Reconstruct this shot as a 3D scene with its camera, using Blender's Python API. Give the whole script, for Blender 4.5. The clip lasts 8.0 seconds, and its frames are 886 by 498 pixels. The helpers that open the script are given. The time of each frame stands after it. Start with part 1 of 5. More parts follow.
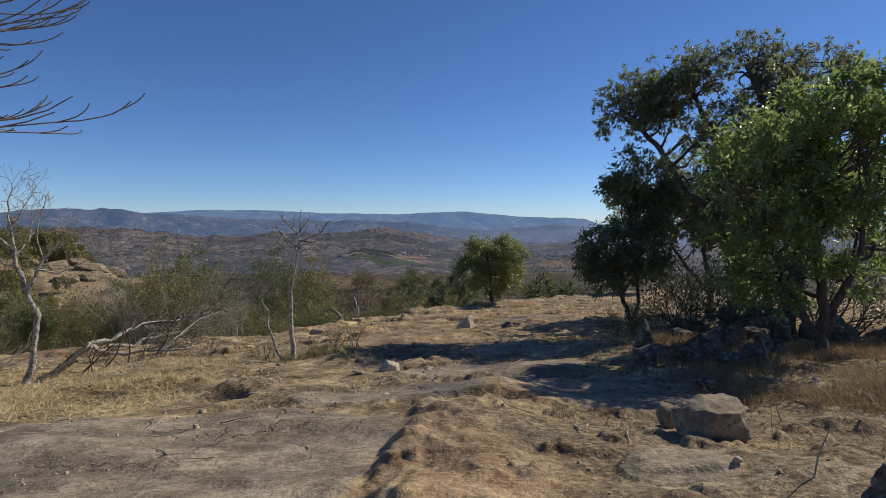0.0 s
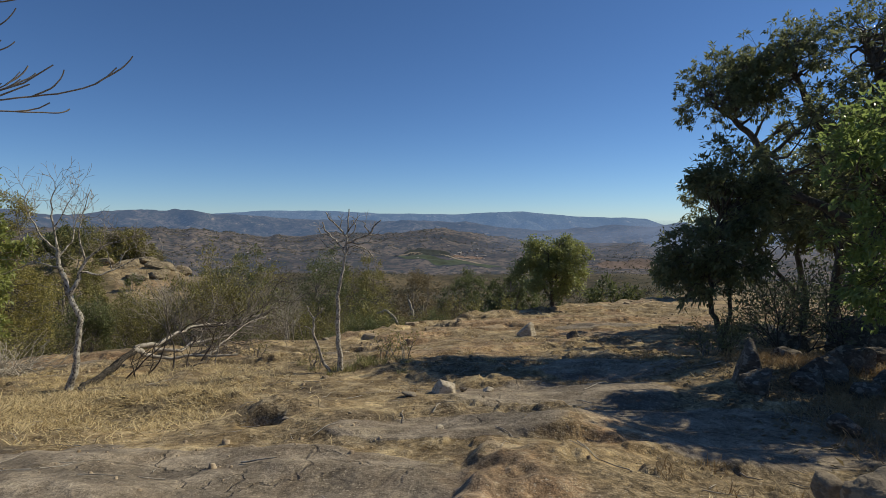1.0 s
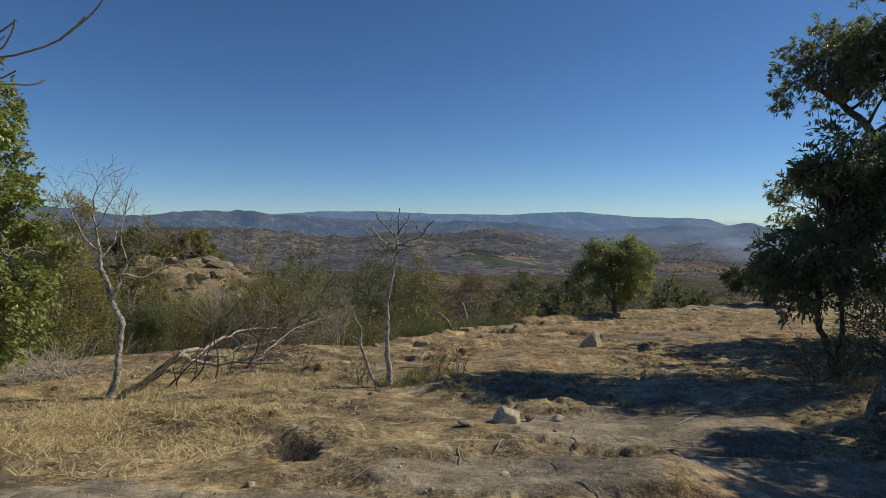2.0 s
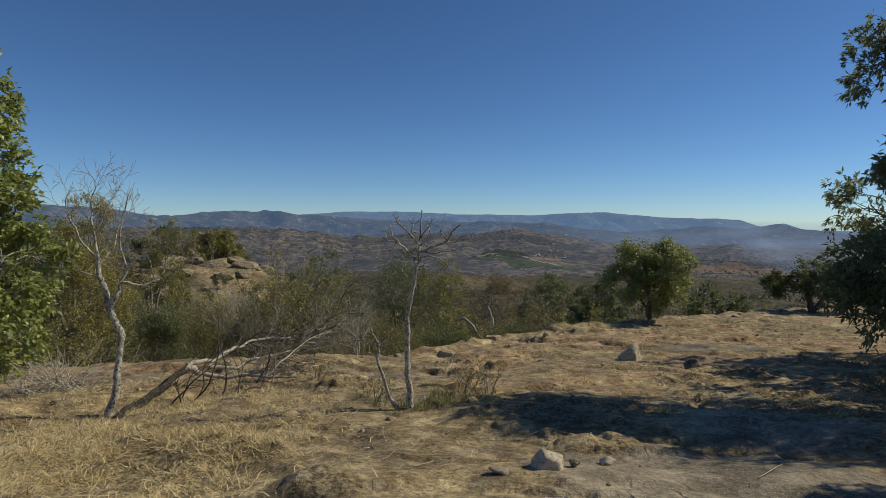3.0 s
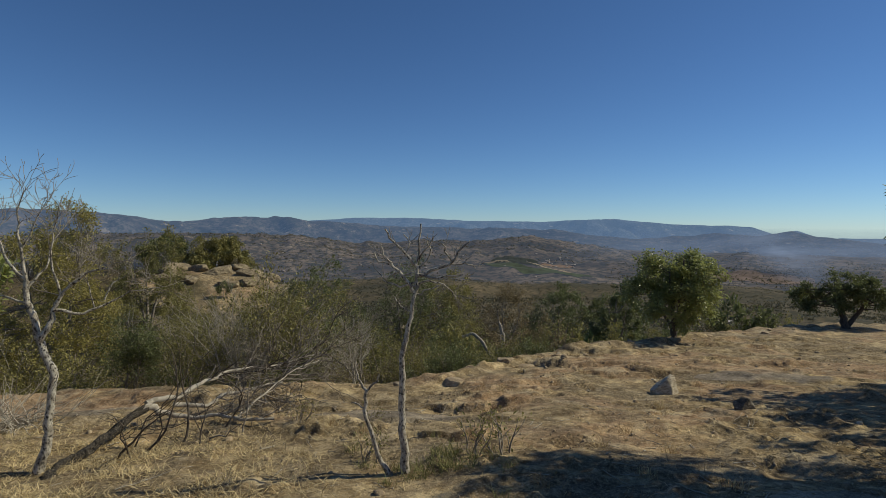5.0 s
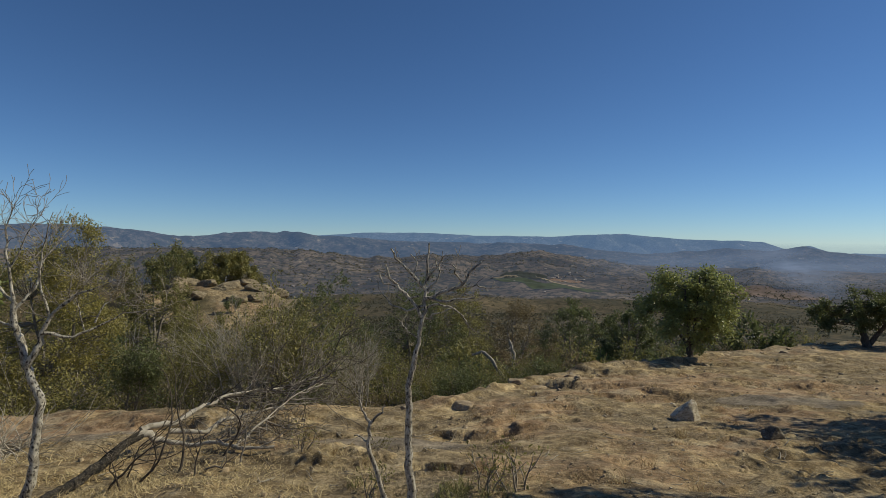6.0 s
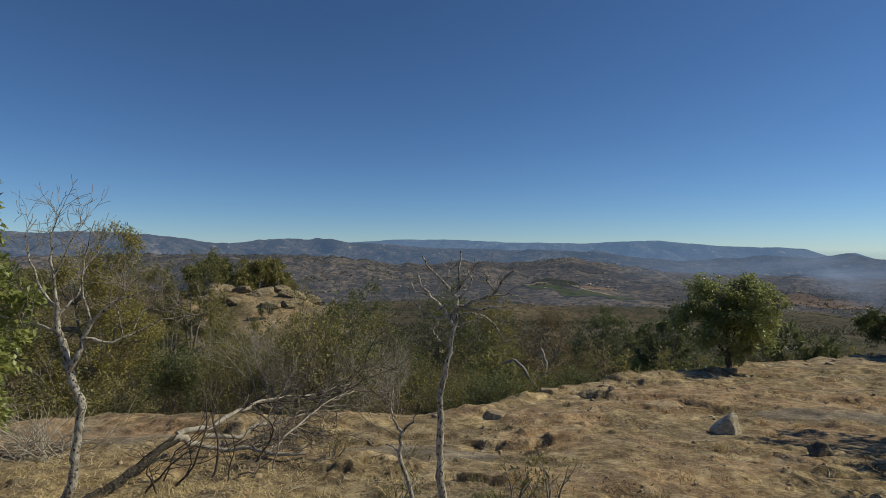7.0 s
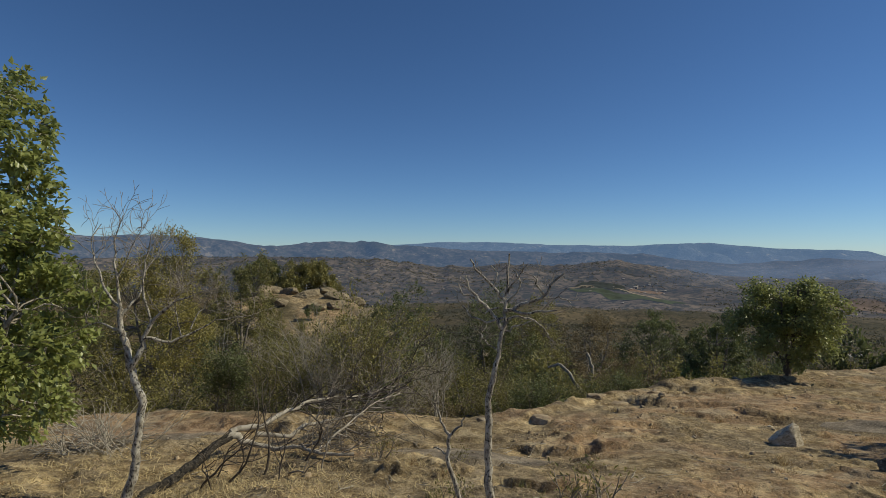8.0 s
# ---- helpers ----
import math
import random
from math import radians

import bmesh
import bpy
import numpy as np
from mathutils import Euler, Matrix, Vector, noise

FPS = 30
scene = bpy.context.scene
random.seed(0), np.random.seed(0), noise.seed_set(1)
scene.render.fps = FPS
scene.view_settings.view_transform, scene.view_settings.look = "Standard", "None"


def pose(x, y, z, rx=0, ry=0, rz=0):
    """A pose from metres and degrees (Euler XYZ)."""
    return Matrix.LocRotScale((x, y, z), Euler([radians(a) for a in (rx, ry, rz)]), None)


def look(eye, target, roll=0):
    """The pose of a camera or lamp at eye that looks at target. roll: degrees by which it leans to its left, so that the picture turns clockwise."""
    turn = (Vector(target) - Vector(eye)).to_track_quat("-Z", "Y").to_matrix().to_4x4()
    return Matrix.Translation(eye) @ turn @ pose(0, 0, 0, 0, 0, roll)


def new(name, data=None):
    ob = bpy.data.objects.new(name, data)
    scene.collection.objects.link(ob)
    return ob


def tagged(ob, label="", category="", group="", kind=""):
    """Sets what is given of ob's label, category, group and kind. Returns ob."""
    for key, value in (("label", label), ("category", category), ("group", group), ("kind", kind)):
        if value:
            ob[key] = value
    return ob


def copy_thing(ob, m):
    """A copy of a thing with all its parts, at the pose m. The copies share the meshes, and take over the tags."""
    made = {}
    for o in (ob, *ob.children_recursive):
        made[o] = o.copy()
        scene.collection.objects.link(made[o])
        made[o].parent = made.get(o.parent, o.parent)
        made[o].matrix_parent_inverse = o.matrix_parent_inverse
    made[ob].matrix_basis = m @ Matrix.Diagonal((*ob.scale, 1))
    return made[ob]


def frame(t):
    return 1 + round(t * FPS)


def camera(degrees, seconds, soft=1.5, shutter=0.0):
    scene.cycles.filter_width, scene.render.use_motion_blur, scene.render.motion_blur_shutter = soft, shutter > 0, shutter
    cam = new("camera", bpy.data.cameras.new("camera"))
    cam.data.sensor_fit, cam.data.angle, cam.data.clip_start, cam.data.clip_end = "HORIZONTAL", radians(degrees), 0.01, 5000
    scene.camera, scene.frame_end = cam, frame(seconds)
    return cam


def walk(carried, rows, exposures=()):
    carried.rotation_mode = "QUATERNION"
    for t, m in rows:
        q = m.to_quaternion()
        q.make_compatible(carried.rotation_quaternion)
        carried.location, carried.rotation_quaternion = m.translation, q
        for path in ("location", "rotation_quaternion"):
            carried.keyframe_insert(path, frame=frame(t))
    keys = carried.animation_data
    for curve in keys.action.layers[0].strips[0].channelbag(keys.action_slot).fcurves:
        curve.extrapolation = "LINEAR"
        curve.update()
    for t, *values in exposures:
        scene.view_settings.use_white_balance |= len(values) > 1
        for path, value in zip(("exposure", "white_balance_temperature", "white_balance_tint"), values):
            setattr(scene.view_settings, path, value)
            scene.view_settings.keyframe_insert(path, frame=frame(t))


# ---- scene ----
cam = camera(77.1, 8.0, 0.7)
METRES, EYE, TILT, LEAN, TURN = 6.0, 2.2, -3.0, 0.0, 0.0
ROWS = [
    (0.0, 0.0, 0.0, 0.0, 0.0, 0.0, -0.0),
    (0.5, -0.0057, 0.1002, 0.0043, 2.82, -0.0, -0.12),
    (1.0, -0.0174, 0.2056, 0.0083, 5.75, 0.0, -0.25),
    (1.5, -0.0374, 0.2998, 0.0113, 8.84, 0.01, -0.4),
    (3.0, -0.0996, 0.565, 0.036, 13.74, 0.02, -0.73),
    (3.5, -0.1268, 0.6548, 0.0449, 14.26, 0.06, -0.81),
    (4.0, -0.145, 0.7248, 0.0532, 14.37, 0.12, -0.86),
    (4.5, -0.1532, 0.8041, 0.0628, 14.55, 0.19, -0.9),
    (6.0, -0.1875, 0.9502, 0.0866, 15.6, 2.17, -1.01),
    (6.5, -0.1898, 0.958, 0.0872, 16.89, 2.61, -1.07),
    (7.0, -0.1933, 0.96, 0.0888, 18.73, 2.82, -1.15),
    (7.5, -0.199, 0.9598, 0.0891, 20.91, 2.93, -1.28),
    (8.0, -0.2048, 0.9604, 0.0893, 23.12, 2.99, -1.35),
]
walk(cam, [(t, pose(0, 0, EYE, TILT, LEAN, TURN) @ pose(METRES * x, METRES * y, METRES * z, 90 + pitch, roll, yaw)) for t, x, y, z, yaw, pitch, roll in ROWS],
     [(0.0, 0.25, 6250, 17), (1.0, 0.20, 6550, 11), (3.5, 0.05, 6500, 8), (8.0, 0.0, 6550, 8)])


# ---- world, sun and exposure ----
SUN_AZ, SUN_EL = 64.0, 40.5           # clockwise from straight ahead (+y), and above the horizon
SKY_STRENGTH, SUN_STRENGTH = 0.098, 3.2
world = bpy.data.worlds.new("world")
scene.world = world
world.use_nodes = True
wt = world.node_tree
sky = wt.nodes.new("ShaderNodeTexSky")
sky.sky_type = 'NISHITA'
sky.sun_disc = False
sky.sun_elevation = radians(SUN_EL)
sky.sun_rotation = radians(SUN_AZ)
sky.altitude = 3000.0
sky.air_density, sky.dust_density, sky.ozone_density = 1.0, 0.35, 4.0
deep = wt.nodes.new("ShaderNodeHueSaturation")
deep.inputs["Saturation"].default_value = 1.06
deep.inputs["Hue"].default_value = 0.5
wt.links.new(sky.outputs[0], deep.inputs["Color"])
tint = wt.nodes.new("ShaderNodeMix")
tint.data_type, tint.blend_type = 'RGBA', 'MULTIPLY'
tint.inputs[0].default_value = 1.0
tint.inputs[7].default_value = (0.61, 0.72, 0.82, 1)
wt.links.new(deep.outputs[0], tint.inputs[6])
wt.links.new(tint.outputs[2], wt.nodes["Background"].inputs[0])
wt.nodes["Background"].inputs[1].default_value = SKY_STRENGTH
sun = new("sun", bpy.data.lights.new("sun", 'SUN'))
sun.data.energy, sun.data.angle, sun.data.color = SUN_STRENGTH, radians(0.53), (1.0, 0.935, 0.73)
_to = Vector((math.sin(radians(SUN_AZ)) * math.cos(radians(SUN_EL)), math.cos(radians(SUN_AZ)) * math.cos(radians(SUN_EL)), math.sin(radians(SUN_EL))))
sun.matrix_world = look(_to * 50, (0, 0, 0))


# ---- materials ----
def nodes_of(name):
    m = bpy.data.materials.new(name)
    m.use_nodes = True
    nt = m.node_tree
    return m, nt, nt.nodes["Principled BSDF"]


def noise_node(nt, scale, detail=4.0, rough=0.55, vec=None):
    n = nt.nodes.new("ShaderNodeTexNoise")
    n.inputs["Scale"].default_value = scale
    n.inputs["Detail"].default_value = detail
    n.inputs["Roughness"].default_value = rough
    if vec is not None:
        nt.links.new(vec, n.inputs["Vector"])
    return n.outputs[0]


def ramp(nt, fac, stops):
    r = nt.nodes.new("ShaderNodeValToRGB")
    el = r.color_ramp.elements
    while len(el) < len(stops):
        el.new(0.5)
    for e, (p, c) in zip(el, stops):
        e.position = p
        e.color = (*c, 1.0) if len(c) == 3 else c
    nt.links.new(fac, r.inputs[0])
    return r.outputs[0]


def mix(nt, fac, a, b, kind='MIX'):
    n = nt.nodes.new("ShaderNodeMix")
    n.data_type, n.blend_type = 'RGBA', kind
    for sock, v in ((n.inputs[0], fac), (n.inputs[6], a), (n.inputs[7], b)):
        if isinstance(v, (int, float)):
            sock.default_value = v
        elif isinstance(v, tuple):
            sock.default_value = (*v, 1.0)
        else:
            nt.links.new(v, sock)
    return n.outputs[2]


def calc(nt, op, a, b=0.0, clamp=False):
    n = nt.nodes.new("ShaderNodeMath")
    n.operation, n.use_clamp = op, clamp
    for sock, v in zip(n.inputs, (a, b)):
        if isinstance(v, (int, float)):
            sock.default_value = v
        else:
            nt.links.new(v, sock)
    return n.outputs[0]


def bump(nt, bsdf, height, strength, distance):
    b = nt.nodes.new("ShaderNodeBump")
    b.inputs["Strength"].default_value = strength
    b.inputs["Distance"].default_value = distance
    nt.links.new(height, b.inputs["Height"])
    nt.links.new(b.outputs[0], bsdf.inputs["Normal"])


def coords(nt, which="Object"):
    return nt.nodes.new("ShaderNodeTexCoord").outputs[which]


def attr(nt, name):
    a = nt.nodes.new("ShaderNodeAttribute")
    a.attribute_name = name
    return a


def grain_material(name, dark, light, scale, rough=0.85, relief=0.3, depth=0.01, stretch=(1, 1, 1), spots=None):
    """A surface of two tones with grain at two scales and fine relief."""
    m, nt, b = nodes_of(name)
    mp = nt.nodes.new("ShaderNodeMapping")
    mp.inputs["Scale"].default_value = stretch
    nt.links.new(coords(nt), mp.inputs[0])
    v = mp.outputs[0]
    big, fine = noise_node(nt, scale, 5, 0.6, v), noise_node(nt, scale * 9, 4, 0.6, v)
    c = mix(nt, ramp(nt, big, [(0.40, (0, 0, 0)), (0.60, (1, 1, 1))]), dark, light)
    c = mix(nt, 0.35, c, ramp(nt, fine, [(0.40, dark), (0.60, light)]))
    if spots:
        c = mix(nt, ramp(nt, noise_node(nt, scale * 3.1, 3, 0.5, v), [(0.55, (0, 0, 0)), (0.61, (1, 1, 1))]), c, spots)
    nt.links.new(c, b.inputs["Base Color"])
    b.inputs["Roughness"].default_value = rough
    bump(nt, b, calc(nt, 'ADD', big, calc(nt, 'MULTIPLY', fine, 0.5)), relief, depth)
    return m


def leaf_material(name, dark, light, rough=0.45, glow=0.25, back=None):
    """Leaves: each leaf (island) has a tone of its own; light passes through them."""
    m, nt, b = nodes_of(name)
    g = nt.nodes.new("ShaderNodeNewGeometry")
    c = ramp(nt, g.outputs["Random Per Island"], [(0.0, dark), (0.7, light), (1.0, tuple(min(1, 1.25 * k) for k in light))])
    c = mix(nt, 0.5, c, mix(nt, noise_node(nt, 1.3, 3, 0.5, coords(nt)), dark, light))
    nt.links.new(c, b.inputs["Base Color"])
    b.inputs["Roughness"].default_value = rough
    tr = nt.nodes.new("ShaderNodeBsdfTranslucent")
    nt.links.new(mix(nt, 0.5, c, back or light), tr.inputs[0])
    ms = nt.nodes.new("ShaderNodeMixShader")
    ms.inputs[0].default_value = glow
    nt.links.new(b.outputs[0], ms.inputs[1])
    nt.links.new(tr.outputs[0], ms.inputs[2])
    nt.links.new(ms.outputs[0], nt.nodes["Material Output"].inputs[0])
    return m


M_BARK_PALE = grain_material("bark_pale", (0.17, 0.14, 0.10), (0.66, 0.60, 0.49), 7, 0.85, 0.7, 0.015, (1.6, 1.6, 1), (0.05, 0.04, 0.03))
M_BARK_DARK = grain_material("bark_dark", (0.05, 0.04, 0.032), (0.15, 0.12, 0.09), 6, 0.9, 0.6, 0.015, (3, 3, 1))
M_BARK_GREY = grain_material("bark_grey", (0.16, 0.13, 0.10), (0.66, 0.59, 0.48), 8, 0.9, 0.7, 0.012, (2, 2, 1), (0.05, 0.04, 0.03))
M_BARK_LOG = grain_material("bark_log", (0.02, 0.017, 0.013), (0.10, 0.082, 0.062), 5, 0.95, 1.0, 0.07, (3, 3, 3), (0.20, 0.165, 0.125))
M_TWIG = grain_material("twig", (0.14, 0.115, 0.09), (0.36, 0.31, 0.25), 9, 0.9, 0.2, 0.004)
M_DEADWOOD = grain_material("dead_wood", (0.24, 0.205, 0.155), (0.56, 0.50, 0.41), 9, 0.9, 0.3, 0.006)
M_ROCK = grain_material("rock", (0.22, 0.175, 0.12), (0.43, 0.36, 0.265), 2.5, 0.9, 0.7, 0.03, (1, 1, 1.6), (0.16, 0.14, 0.12))
M_ROCK_BROWN = grain_material("rock_brown", (0.15, 0.115, 0.075), (0.36, 0.285, 0.19), 3.5, 0.9, 0.8, 0.03, (1, 1, 1.6), (0.17, 0.13, 0.085))
M_CLOD = grain_material("clod", (0.22, 0.155, 0.09), (0.48, 0.37, 0.235), 4, 0.95, 0.7, 0.03)
M_GRIT = grain_material("grit", (0.26, 0.19, 0.12), (0.50, 0.39, 0.26), 8, 0.9, 0.4, 0.01)
M_ROCK_DARK = grain_material("rock_dark", (0.06, 0.047, 0.034), (0.20, 0.16, 0.115), 3.5, 0.95, 1.0, 0.05, (1, 1, 1.5), (0.27, 0.23, 0.175))
M_ROCK_PALE = grain_material("rock_pale", (0.36, 0.30, 0.215), (0.60, 0.515, 0.39), 6, 0.9, 0.6, 0.02, (1, 1, 2), (0.28, 0.22, 0.15))
M_OUTCROP = grain_material("outcrop", (0.17, 0.128, 0.074), (0.40, 0.315, 0.19), 1.3, 0.95, 1.0, 0.2, (1, 1, 2.0), (0.17, 0.125, 0.075))
M_LEAF_BRIGHT = leaf_material("leaf_bright", (0.10, 0.14, 0.045), (0.28, 0.36, 0.115), 0.3, 0.58, (0.42, 0.52, 0.16))
M_LEAF_DARK = leaf_material("leaf_dark", (0.105, 0.115, 0.062), (0.26, 0.275, 0.14), 0.28, 0.55, (0.30, 0.32, 0.13))
M_LEAF_LEFT = leaf_material("leaf_left", (0.17, 0.195, 0.055), (0.38, 0.41, 0.135), 0.36, 0.35, (0.45, 0.47, 0.13))
M_LEAF_ROUND = leaf_material("leaf_round", (0.15, 0.165, 0.055), (0.36, 0.37, 0.13), 0.35, 0.45, (0.42, 0.45, 0.15))
M_LEAF_OLIVE = leaf_material("leaf_olive", (0.14, 0.13, 0.042), (0.32, 0.285, 0.095), 0.6, 0.42)
M_LEAF_GREEN = leaf_material("leaf_green", (0.085, 0.098, 0.035), (0.20, 0.22, 0.082), 0.5, 0.38)
M_LEAF_YELLOW = leaf_material("leaf_yellow", (0.17, 0.155, 0.045), (0.34, 0.30, 0.10), 0.6, 0.3)
M_LEAF_GOLD = leaf_material("leaf_gold", (0.20, 0.172, 0.05), (0.42, 0.36, 0.11), 0.6, 0.4)
M_LEAF_BROWN = leaf_material("leaf_brown", (0.15, 0.115, 0.058), (0.33, 0.255, 0.135), 0.7, 0.3)
M_STRAW = leaf_material("straw", (0.24, 0.165, 0.07), (0.80, 0.64, 0.35), 0.7, 0.2)
M_GRASS_BROWN = leaf_material("grass_brown", (0.20, 0.12, 0.055), (0.42, 0.29, 0.14), 0.7, 0.2)
M_GRASS_GREEN = leaf_material("grass_green", (0.14, 0.14, 0.045), (0.30, 0.28, 0.10), 0.7, 0.2)


# ---- shapes ----
def hash2(i, j, seed):
    v = np.sin(i * 127.1 + j * 311.7 + seed * 74.7) * 43758.5453
    return v - np.floor(v)


def vnoise(x, y, seed=0):
    """Smooth noise from 0 to 1 over the plan."""
    i, j = np.floor(x), np.floor(y)
    u, v = x - i, y - j
    u, v = u * u * u * (u * (u * 6 - 15) + 10), v * v * v * (v * (v * 6 - 15) + 10)
    a, b, c, d = hash2(i, j, seed), hash2(i + 1, j, seed), hash2(i, j + 1, seed), hash2(i + 1, j + 1, seed)
    return (a * (1 - u) + b * u) * (1 - v) + (c * (1 - u) + d * u) * v


def fbm(x, y, octaves=4, seed=0, gain=0.5):
    """Layered noise, about -1 to 1; every octave is turned against the last."""
    total, amp, norm = 0.0, 1.0, 0.0
    for k in range(octaves):
        total = total + amp * (2 * vnoise(x, y, seed + k) - 1)
        norm += amp
        x, y, amp = 1.6 * x + 1.2 * y + 3.7, -1.2 * x + 1.6 * y + 1.3, amp * gain
    return total / norm


def smooth(v, a, b):
    k = np.clip((v - a) / (b - a), 0, 1)
    return k * k * (3 - 2 * k)


# -- lie of the land --
EDGE_X = (-90, -40, -24, -19, -17, -15.5, -12.5, -9, -7.4, -5.9, -4.9, -4.3, -3.3, -1.7, 0.1, 3.1, 5, 8.3, 11.5, 20, 40, 90)
EDGE_Y = (-60, -20, 3, 9.5, 14, 17.4, 18.0, 18.0, 18.9, 19.3, 20.3, 22.4, 25.6, 28.4, 30.7, 34.2, 37, 40.8, 44.7, 51, 61, 78)


def beyond(x, y):
    """Metres past the brow of the hilltop (minus: on top)."""
    return (y - np.interp(x, EDGE_X, EDGE_Y) + 0.7 * fbm(x / 2.5, y / 2.5, 3, 40)) * 0.68


def hilltop(x, y):
    xs, ys = np.clip(x, -26, 22), np.clip(y, -14, 60)
    z = 0.92 + 0.0422 * xs - 0.1444 * ys - 0.00158 * xs * xs + 0.000712 * ys * ys
    return z - 0.16 * np.maximum(0, np.abs(x) - 24) * 0.5 - 0.1 * np.maximum(0, -14 - y)


def far_land(x, y):
    """The slope below the brow, the spur beside it and the valley."""
    r = np.hypot(x, y)
    az = np.degrees(np.arctan2(-x, y))                     # to the left of straight ahead
    right = np.interp(r, (0, 30, 60, 120, 250, 500, 850, 950, 1400, 2200, 4800), (-4, -6.5, -11.5, -20, -36, -58, -78, -96, -110, -120, -150))
    left = np.interp(r, (0, 20, 45, 66, 76, 84, 92, 130, 250, 500, 900, 1400, 2200, 4800), (-3.6, -4.2, -6.3, -7.9, -5.6, -3.6, -3.8, -9, -30, -58, -82, -102, -120, -150))
    k = smooth(az, 21, 33)
    z = right * (1 - k) + left * k
    z = z + smooth(r, 60, 400) * (fbm(x / 160, y / 160, 4, 11) * 9) + smooth(r, 25, 80) * fbm(x / 22, y / 22, 3, 12) * 1.2
    z = z + smooth(r, 280, 600) * (1 - smooth(r, 820, 940)) * fbm(x / 260, y / 260, 4, 14) * 17
    return z + 0.25 * fbm(x / 4, y / 4, 3, 13)


# broken ledges of the eroded top: place, half length, turn, height, run-out behind
LEDGES = [(-1.6, 24.1, 1.9, -4, 0.26, 1.8), (-3.2, 16.7, 1.1, 4, 0.24, 1.6), (-3.2, 14.05, 0.75, 4, 0.17, 0.9),
          (-2.0, 19.7, 1.0, 36, 0.20, 1.3), (0.2, 22.6, 1.3, 8, 0.26, 1.8), (0.7, 23.0, 0.5, -10, 0.18, 0.8), (-5.6, 17.2, 0.9, 6, 0.18, 1.0), (-6.9, 16.2, 0.7, -8, 0.15, 0.9),
          (-11.4, 16.2, 1.3, 4, 0.22, 1.3), (-13.6, 16.0, 1.0, -6, 0.20, 1.1), (-9.6, 16.5, 0.8, 10, 0.14, 0.9), (1.0, 29.0, 1.2, 5, 0.22, 1.4), (3.6, 31.5, 1.4, 10, 0.25, 1.5), (-0.6, 27.6, 1.0, -10, 0.24, 1.3),
          (4.6, 26.0, 1.5, -6, 0.20, 1.6), (6.8, 30.5, 1.6, 8, 0.24, 1.6), (2.6, 25.3, 1.1, 14, 0.16, 1.2), (8.4, 35.0, 1.8, 6, 0.26, 1.8), (6.0, 22.6, 1.3, -12, 0.16, 1.3), (3.2, 20.8, 0.9, 10, 0.12, 1.0),
          (0.3, 17.4, 0.7, -14, 0.10, 0.8), (-4.6, 15.2, 0.6, 20, 0.12, 0.7), (0.5, 10.25, 0.8, 12, 0.05, 0.6), (1.0, 10.8, 0.9, 16, 0.05, 0.6), (1.5, 11.4, 1.0, 20, 0.06, 0.8),
          (-0.3, 8.35, 0.8, 5, 0.07, 1.6), (1.7, 8.7, 0.7, 22, 0.07, 1.2), (1.05, 4.35, 0.35, -24, 0.06, 0.5), (0.35, 4.1, 0.28, 15, 0.06, 0.4), (1.75, 3.85, 0.30, -8, 0.06, 0.7), (-2.2, 6.9, 0.9, -5, 0.06, 0.8),
          (-1.2, 7.6, 0.6, 8, 0.07, 0.6), (-4.7, 10.6, 0.6, 5, 0.06, 0.6), (-2.3, 9.4, 0.5, -12, 0.07, 0.6), (-3.9, 5.9, 0.9, 34, 0.05, 1.4), (-1.9, 4.2, 0.6, 12, 0.03, 0.9)]


def ledges(x, y):
    """Each ledge drops sharply to the near side and runs out gently behind."""
    z = 0.0
    wob = 0.24 * fbm(x / 1.3, y / 1.3, 3, 24) + 0.05 * fbm(x / 0.22, y / 0.22, 2, 36)
    for cx, cy, half, turn, h, back in LEDGES:
        c, sn = math.cos(math.radians(turn)), math.sin(math.radians(turn))
        u, v = (x - cx) * c + (y - cy) * sn, -(x - cx) * sn + (y - cy) * c + wob * min(1.0, 4 * h) - 0.25 * half * ((x - cx) / half) ** 2 * 0.3
        tall = 0.62 * h * (0.65 + 0.7 * vnoise(x / 0.5, y / 0.5, 37))
        ends = 1 - smooth(np.abs(u) + 0.9 * wob, 0.6 * half, 1.7 * half)
        lip = smooth(v, 0.0, 0.05 + 0.2 * h)
        z = z + tall * ends * (0.35 * lip * (1 - smooth(v, 0.15, 2.5 * back)) - 0.65 * smooth(v, -1.1 * back, 0.0) * (1 - lip))
    return z


def slabs(x, y):
    """How bare the bedrock lies, from 0 (soil) to 1."""
    e = 0.45 * fbm(x / 1.1, y / 0.9, 4, 51)
    k = 0.0
    for cx, cy, a, b in ((-3.3, 4.6, 3.4, 2.15), (0.6, 9.3, 1.9, 1.15), (-0.7, 7.2, 1.5, 0.55), (1.75, 4.0, 0.45, 0.30), (3.7, 22.2, 1.7, 0.9), (2.3, 7.4, 1.7, 1.0), (1.9, 11.3, 1.3, 0.8), (-12.8, 15.2, 3.0, 1.0), (1.2, 2.6, 1.8, 0.6), (-4.9, 15.6, 1.6, 0.6)):
        k = np.maximum(k, 1 - smooth(((x - cx) / a) ** 2 + ((y - cy) / b) ** 2 + e, 0.75, 1.1))
    return k


